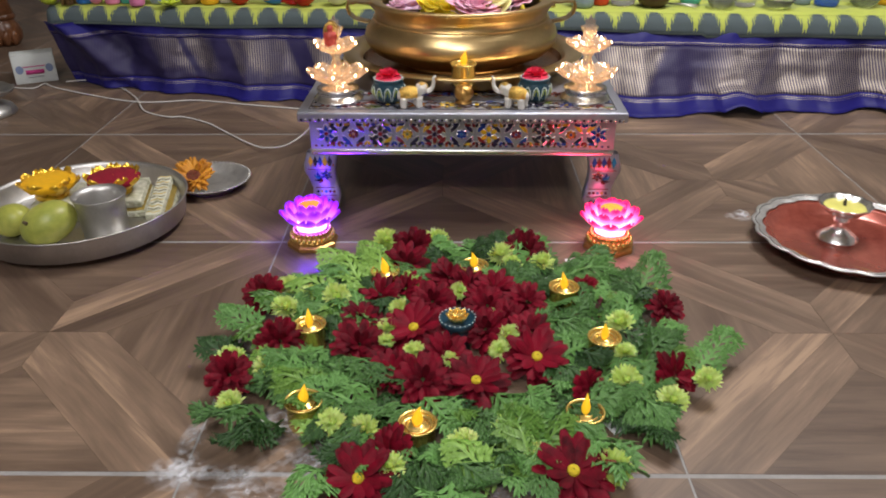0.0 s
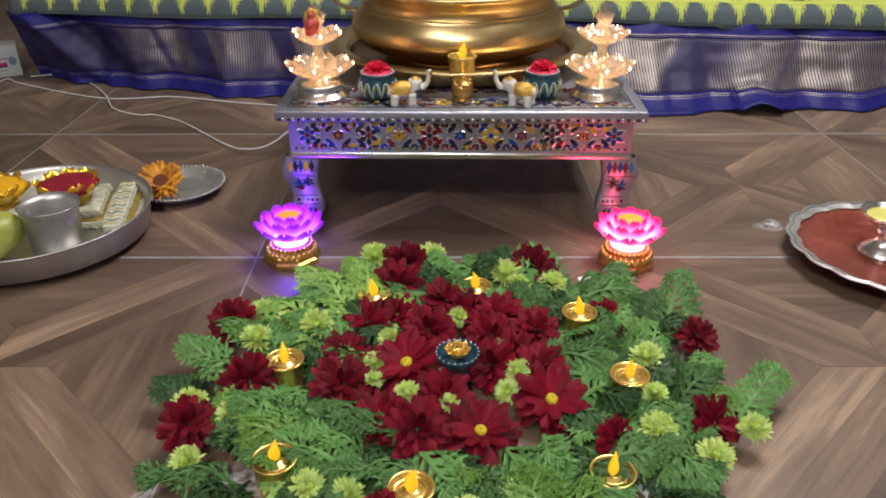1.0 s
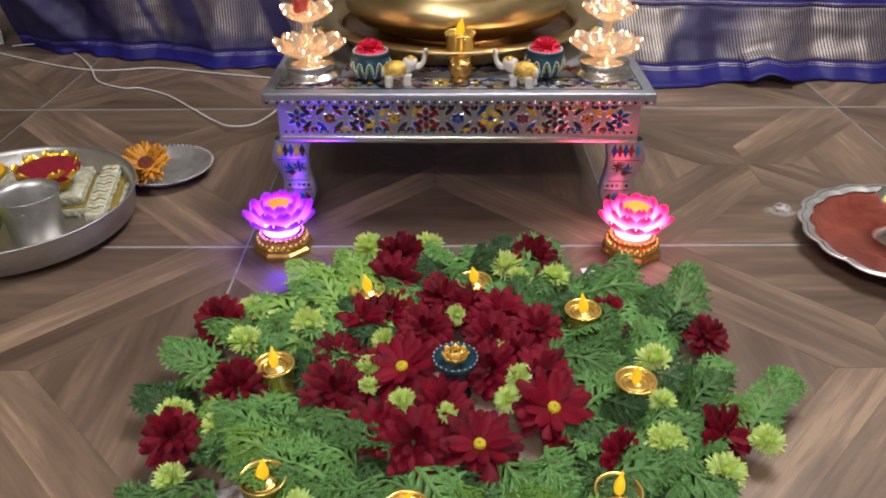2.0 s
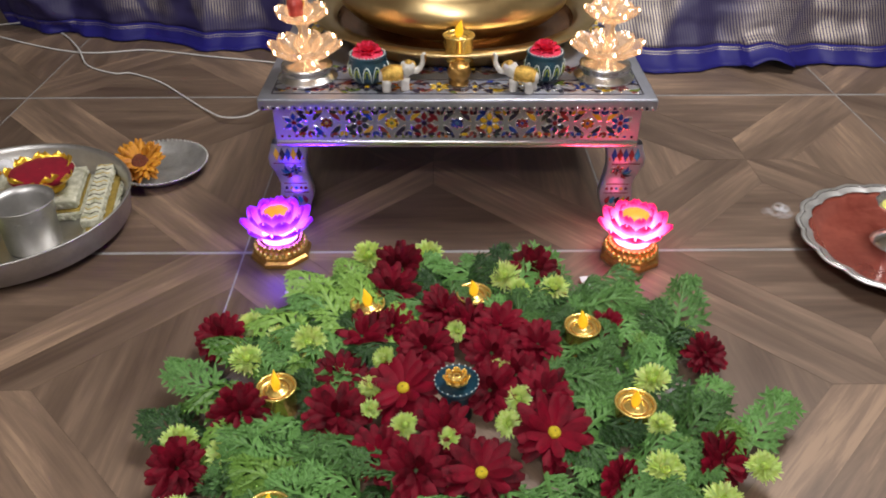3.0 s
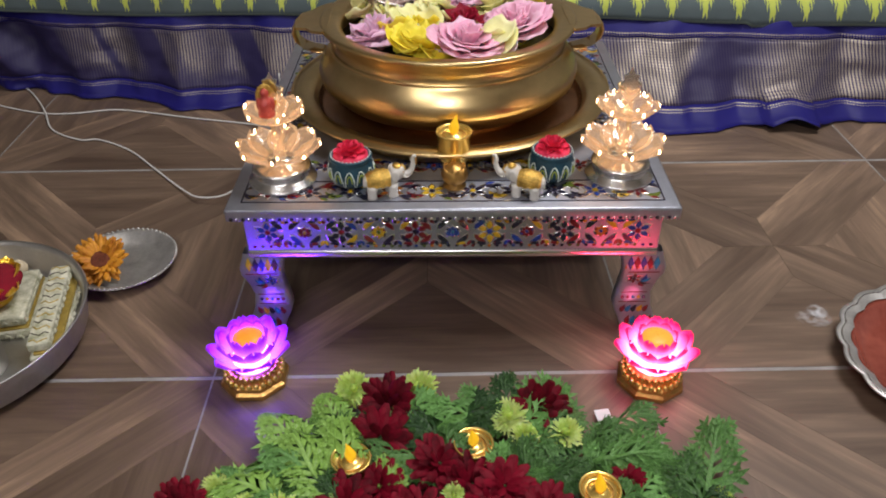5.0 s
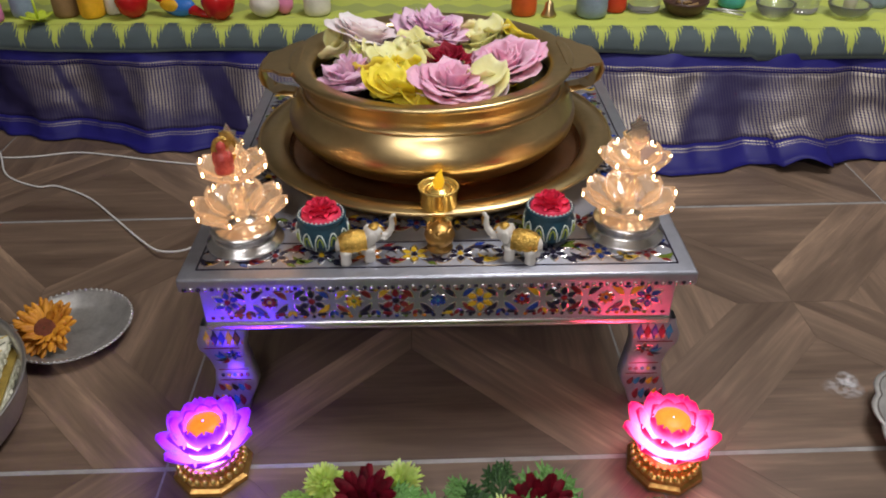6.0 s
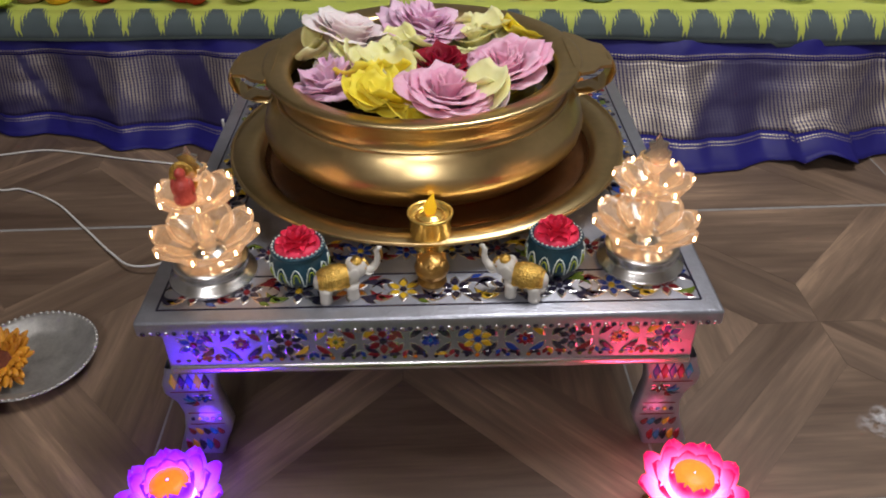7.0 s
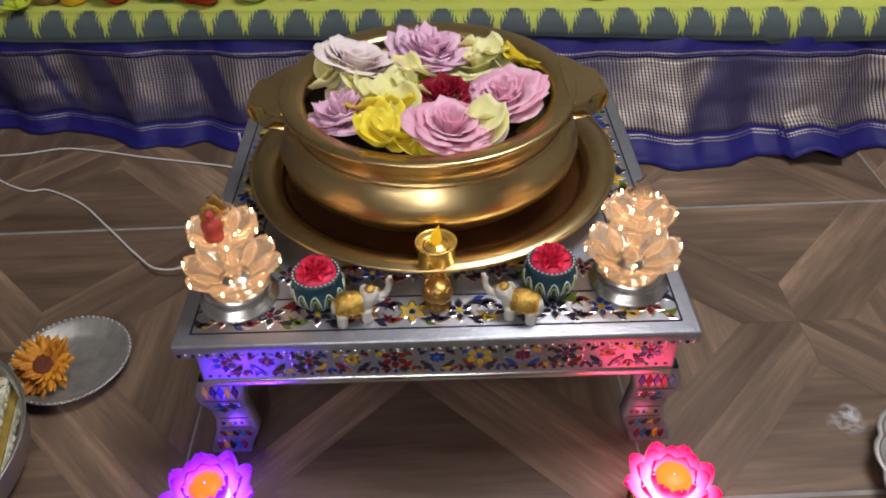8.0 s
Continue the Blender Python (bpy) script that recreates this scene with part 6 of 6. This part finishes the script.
LEAVES = [leaf_mesh(s, LEAF) for s in range(5)]
YOUNG = [leaf_mesh(s + 20, LEAF_LIGHT) for s in range(3)]
rng = random.Random(21)


def leaf(x, y, rz, ln, young=False, z=0.006, pitch=4, roll=0):
    ob = new("leaf", rng.choice(YOUNG if young else LEAVES))
    ob.matrix_basis = pose(x, y, z, pitch, roll, rz) @ Matrix.Diagonal((ln * rng.uniform(0.8, 1.0), ln, ln * 1.1, 1)) @ Matrix.Translation((0, -0.35, 0))
    return tagged(ob, "bright yellow-green lobed young chrysanthemum leaf laid on tiles" if young else "dark green deeply lobed chrysanthemum leaf laid on tiles", "leaf", "leaves of the floor arrangement")


for ring, (r, n, span) in enumerate(((0.276, 38, (0.065, 0.095)), (0.240, 36, (0.075, 0.110)), (0.206, 32, (0.07, 0.10)), (0.168, 26, (0.065, 0.09)), (0.256, 30, (0.055, 0.085)), (0.222, 28, (0.055, 0.085)), (0.150, 20, (0.08, 0.10)))):
    for k in range(n):
        a = 2 * math.pi * (k + rng.uniform(-0.3, 0.3)) / n
        rr = r + rng.uniform(-0.020, 0.020)
        x, y = ARR_X + 0.010 + rr * 0.97 * math.cos(a), ARR_Y - 0.006 + rr * 1.0 * math.sin(a)
        rz = math.degrees(a) - 90 + rng.uniform(-70, 70)
        lean = rng.uniform(-4, 22)
        ln = rng.uniform(*span) * 1.14
        if y > -0.100 or (x < -0.13 and y < -0.535) or any(math.hypot(x - p, y - q) < 0.034 for p, q in TEA_AT):
            continue
        # pale leaves are made commoner on the left, for the light falling there
        leaf(x, y, rz, ln, rng.random() < (0.22 if x < -0.03 else 0.08), 0.008 + 0.003 * (3 - min(ring, 3)) + rng.uniform(0, 0.011), lean, rng.uniform(-24, 24))
for x, y, rz, ln in ((0.085, -0.600, -20, 0.12), (0.110, -0.615, 25, 0.11), (0.060, -0.625, 60, 0.10), (0.13, -0.585, -60, 0.10), (-0.13, -0.20, 40, 0.12), (-0.10, -0.185, 10, 0.11), (-0.19, -0.22, 70, 0.10), (-0.155, -0.155, 55, 0.11),
                     (0.30, -0.43, -70, 0.09), (-0.15, -0.50, 120, 0.08), (-0.235, -0.27, 85, 0.10), (-0.11, -0.125, 30, 0.09)):
    leaf(x, y, rz, ln, True, 0.028, 10, rng.uniform(-10, 10))
# a few upright tips at the back edge and sides
for x, y, rz, ln in ((0.105, -0.105, 8, 0.10), (0.085, -0.112, 50, 0.10), (0.06, -0.112, 75, 0.10), (0.33, -0.21, -20, 0.13), (0.31, -0.25, 10, 0.11), (0.375, -0.40, -40, 0.10), (-0.27, -0.33, 70, 0.11), (-0.28, -0.40, 85, 0.10), (-0.235, -0.525, 110, 0.12), (-0.215, -0.545, 150, 0.11), (-0.12, -0.62, 170, 0.12), (0.20, -0.585, 200, 0.12), (0.02, -0.645, 175, 0.12)):
    leaf(x, y, rz, ln, False, 0.020, 18, rng.uniform(-8, 8))


def red_flower(name_seed, heart):
    """Crimson daisy chrysanthemum, face up, base of the head at z = 0; a full one hides its heart."""
    r = random.Random(name_seed)
    t = thing("red_chrysanthemum", pose(0, 0, 0), "crimson daisy chrysanthemum with yellow heart laid among green leaves" if heart else "deep crimson full chrysanthemum head laid among green leaves", "flower", "crimson flowers of the floor arrangement")
    rings = [(15, 0.049, 3, 0.0182), (14, 0.046, 14, 0.0172), (10, 0.038, 28, 0.0155)]
    if not heart:
        rings += [(6, 0.030, 52, 0.0140)]
    for i, (n, ln, pitch, w) in enumerate(rings):
        g = Geo()
        for k in range(n):
            m = turn_z(360 / n * k + 10 * i + r.uniform(-8, 8)) @ pose(0, 0.005 if i < 3 else 0.003, 0.002 * i, pitch + r.uniform(-8, 8), r.uniform(-14, 14), 0)
            g.petal(ln * r.uniform(0.88, 1.06), w, m, 0, curl=r.uniform(-0.4, 0.2), cup=-0.10, tip=0.26, nu=7, nv=4)
        part("petal_ring", g, RED_PETAL, t)
    if heart:
        part("disc", Geo().lathe([(0.0080, 0.002), (0.0080, 0.007), (0.006, 0.0095), (0.001, 0.0102)], 16), YELLOW_DISC, t, "yellow heart")
    part("calyx", Geo().lathe([(0.001, -0.016), (0.0035, -0.016), (0.004, -0.008), (0.010, -0.002), (0.012, 0.003)], 12), CALYX, t)
    return t


def green_flower(name_seed):
    """Lime button chrysanthemum."""
    r = random.Random(name_seed)
    t = thing("green_chrysanthemum", pose(0, 0, 0), "lime green button chrysanthemum head laid among leaves", "flower", "lime flowers of the floor arrangement")
    for i, (n, ln, pitch, w, z) in enumerate(((38, 0.0270, -4, 0.0050, 0.0), (38, 0.0272, 8, 0.0050, 0.0015), (36, 0.0258, 20, 0.0047, 0.003), (32, 0.0232, 34, 0.0045, 0.0045), (26, 0.0195, 50, 0.0042, 0.006), (18, 0.0150, 66, 0.0032, 0.007), (10, 0.011, 80, 0.003, 0.008))):
        g = Geo()
        for k in range(n):
            m = turn_z(360 / n * k + 9 * i + r.uniform(-6, 6)) @ pose(0, 0.004, z, pitch + r.uniform(-9, 9), r.uniform(-14, 14), 0)
            g.petal(ln * r.uniform(0.82, 1.1), w, m, 0, curl=r.uniform(0.1, 0.6), cup=0.22, tip=0.30, nu=4, nv=2)
        part("petal_ring", g, LIME_PETAL, t)
    part("heart", Geo().lathe([(0.007, 0.006), (0.007, 0.012), (0.004, 0.016), (0.001, 0.0165)], 14), LIME_HEART, t)
    part("calyx", Geo().lathe([(0.001, -0.014), (0.0035, -0.014), (0.004, -0.007), (0.009, -0.002), (0.011, 0.003)], 12), CALYX, t)
    return t


RED_AT = [(-0.051, -0.085, 0.9, 1), (-0.057, -0.141, 0.85, 1), (0.144, -0.100, 0.85, 1), (0.015, -0.181, 1.0, 1), (-0.094, -0.232, 1.0, 1), (-0.055, -0.205, 0.9, 0), (0.052, -0.205, 1.0, 0), (0.090, -0.215, 1.05, 1), (0.137, -0.250, 1.0, 1),
          (-0.010, -0.255, 1.0, 1), (0.075, -0.268, 0.95, 1), (-0.114, -0.300, 1.0, 0), (-0.113, -0.370, 1.05, 1), (-0.036, -0.330, 1.05, 1), (0.013, -0.395, 1.0, 1), (0.070, -0.335, 0.95, 1), (0.135, -0.335, 1.05, 1), (0.138, -0.402, 1.05, 1),
          (-0.060, -0.425, 0.95, 0), (-0.019, -0.455, 1.1, 1), (0.052, -0.462, 1.0, 2), (-0.280, -0.239, 0.9, 1), (-0.227, -0.370, 0.95, 1), (-0.279, -0.452, 0.9, 1), (0.349, -0.273, 0.75, 1), (0.318, -0.447, 0.95, 1), (0.201, -0.470, 0.75, 0),
          (0.235, -0.212, 0.6, 0), (-0.085, -0.639, 1.0, 1), (-0.054, -0.589, 0.9, 0), (0.158, -0.628, 1.05, 1), (0.07, -0.235, 0.9, 0), (0.105, -0.300, 0.9, 0)]
reds = [red_flower(s, False) for s in (1, 2, 3)] + [red_flower(s, True) for s in (4, 5)]
HEARTED = {13: 3, 17: 4, 20: 3, 28: 4, 30: 3}
placed = set()
greens = [green_flower(s) for s in (4, 5, 6)]
for k, (x, y, s, up) in enumerate(RED_AT):
    edge = math.hypot(x - ARR_X, y - ARR_Y) > 0.19
    tilt = (rng.uniform(28, 58) if edge else rng.uniform(8, 40)) if k not in HEARTED else rng.uniform(10, 22)
    m = pose(x, y, (0.024 if edge else 0.019) + 0.006 * up + 0.0011 * (k % 4), tilt, rng.uniform(-24, 24), rng.uniform(-40, 40)) @ turn_z(rng.uniform(0, 360)) @ size(s * (0.92 if edge else 0.90))
    kind = HEARTED.get(k, k % 3)
    if kind in placed:
        copy_thing(reds[kind], m)
    else:
        reds[kind].matrix_basis = m
        placed.add(kind)
GREEN_AT = [(-0.098, -0.058, 0.95), (-0.010, -0.058, 1.0), (0.104, -0.112, 1.0), (0.120, -0.145, 0.9), (0.172, -0.141, 1.0), (-0.242, -0.214, 0.85), (-0.203, -0.239, 0.8), (-0.162, -0.250, 1.1), (-0.236, -0.283, 1.0), (-0.262, -0.262, 0.8), (0.269, -0.325, 1.05), (0.332, -0.245, 0.8),
            (0.251, -0.460, 1.05), (0.302, -0.500, 0.95), (0.360, -0.457, 0.85), (-0.233, -0.432, 0.9), (-0.285, -0.418, 1.0), (-0.262, -0.508, 0.85), (-0.128, -0.545, 0.9), (-0.061, -0.279, 0.9), (-0.075, -0.329, 0.85), (-0.033, -0.392, 0.95),
            (0.103, -0.350, 0.95), (0.018, -0.410, 0.7), (0.088, -0.388, 0.9), (-0.086, -0.557, 0.9), (0.262, -0.396, 0.75), (-0.051, -0.621, 0.9), (0.033, -0.583, 0.95), (0.088, -0.560, 1.0), (0.118, -0.600, 0.8), (0.202, -0.620, 1.1), (0.03, -0.225, 0.8), (0.085, -0.295, 0.7), (-0.075, -0.365, 0.7)]
for k, (x, y, s) in enumerate(GREEN_AT):
    inner = math.hypot(x - ARR_X, y - ARR_Y) < 0.15
    m = pose(x, y, 0.028 if inner else 0.031, rng.uniform(0, 44), rng.uniform(-18, 18), rng.uniform(-40, 40)) @ turn_z(rng.uniform(0, 360)) @ size(s * (0.74 if inner else 0.86))
    if k < 3:
        greens[k].matrix_basis = m
    else:
        copy_thing(greens[k % 3], m)

for k, (x, y) in enumerate(TEA_AT):
    led_candle("tea_light", x, y, 0.0, 0.0230, 0.040, "gold LED tea light with amber flame among the leaves", "tea lights of the floor arrangement", 0.0, 35 * k)
# centrepiece: gilt lotus in a small blue dish
c = thing("gilt_lotus", pose(0.028, -0.345, 0.040), "gilt lotus in a small blue glazed dish amid red flowers", "ornament")
part("dish", Geo().lathe([(0.001, 0), (0.018, 0), (0.024, 0.006), (0.0265, 0.014), (0.0262, 0.017), (0.0245, 0.015), (0.021, 0.008), (0.001, 0.005)], 32), TEAL_CERAMIC, c, "blue glazed dish")
g = Geo()
for k in range(22):
    a = 2 * math.pi * k / 22
    g.ball((0.0262 * math.cos(a), 0.0262 * math.sin(a), 0.0172), 0.0011, seg=6, rings=4)
part("dotted_rim", g, PALE_DOT, c)
part("stand", Geo().lathe([(0.001, -0.0395), (0.020, -0.0395), (0.014, -0.02), (0.017, 0.0)], 24), TEAL_CERAMIC, c)
for i, (n, ln, pitch) in enumerate(((8, 0.019, 34), (6, 0.016, 56), (4, 0.012, 74))):
    for k in range(n):
        part("petal", Geo().petal(ln, 0.0125, turn_z(360 / n * k + 22 * i) @ pose(0, 0.0045, 0.008 + 0.002 * i, pitch, 0, 0), 0, 0.5, 0.25, 0.5, 6, 4), GOLD, c, solid=0.0007)

# ---------- floor tiles: wood-look pieces in each square tile ----------
TILE, GAP = 0.6, 0.0015
H = TILE / 2 - GAP
ARM = 0.088
# each arm of the star is two planks that meet on the tile's diagonal; a triangle fills the field between two arms
PIECES = []
for sx, sy in ((-1, -1), (1, -1), (1, 1), (-1, 1)):
    PIECES.append(([(0, 0), (sx * ARM, 0), (sx * H, sy * (H - ARM)), (sx * H, sy * H)], 45 * sx * sy))
    PIECES.append(([(0, 0), (0, sy * ARM), (sx * (H - ARM), sy * H), (sx * H, sy * H)], 45 * sx * sy))
for sy in (-1, 1):
    PIECES.append(([(-H + ARM, sy * H), (H - ARM, sy * H), (0.0, sy * ARM)], 0))
    PIECES.append(([(sy * H, -H + ARM), (sy * H, H - ARM), (sy * ARM, 0.0)], 90))
SHAPES = []
for outline, deg in PIECES:
    cx, cy = sum(p[0] for p in outline) / len(outline), sum(p[1] for p in outline) / len(outline)
    if sum(a[0] * b[1] - b[0] * a[1] for a, b in zip(outline, outline[1:] + outline[:1])) < 0:
        outline = outline[::-1]
    ca, sa = math.cos(radians(-deg)), math.sin(radians(-deg))
    # shrink a hair, so that printed plank joints show as fine lines
    local = []
    for x, y in outline:
        dx, dy = x - cx, y - cy
        d = math.hypot(dx, dy)
        k = (d - 0.0006) / d
        local.append((ca * dx * k - sa * dy * k, sa * dx * k + ca * dy * k))
    n = len(local)
    g = Geo().add([(x, y, 0) for x, y in local] + [(x, y, -0.00055) for x, y in local], [tuple(range(n))] + [(i, n + i, n + (i + 1) % n, (i + 1) % n) for i in range(n)])
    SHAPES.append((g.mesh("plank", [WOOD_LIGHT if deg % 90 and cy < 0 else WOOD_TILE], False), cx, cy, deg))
body_mesh = Geo().box((-H, -H, -0.0011), (H, H, -0.0003)).mesh("tile", [TILE_BODY], False)
far = Geo()
for i in range(-5, 6):
    for j in range(-5, 5):
        tx, ty = 0.6 * i, 0.6 * j + 0.3
        if abs(tx) > 3.0 or abs(ty) > 2.8:
            continue
        if not (-2.5 < tx < 2.5 and -2.2 < ty < 2.2):
            far.box((tx - H, ty - H, -0.0011), (tx + H, ty + H, -0.0001))
            continue
        # the joints across the room are widened in place of the glare on them
        tile = part("tile", body_mesh, None, floor, m=pose(tx, ty, 0) @ Matrix.Diagonal((1, 0.9935, 1, 1)))
        for me, cx, cy, deg in SHAPES:
            part("plank", me, None, tile, m=pose(cx, cy, 0, 0, 0, deg))
rest = part("tile_field", far, WOOD_TILE, floor, "wood-look tiles further off", smooth=False)
rest["kind"] = "stuff"
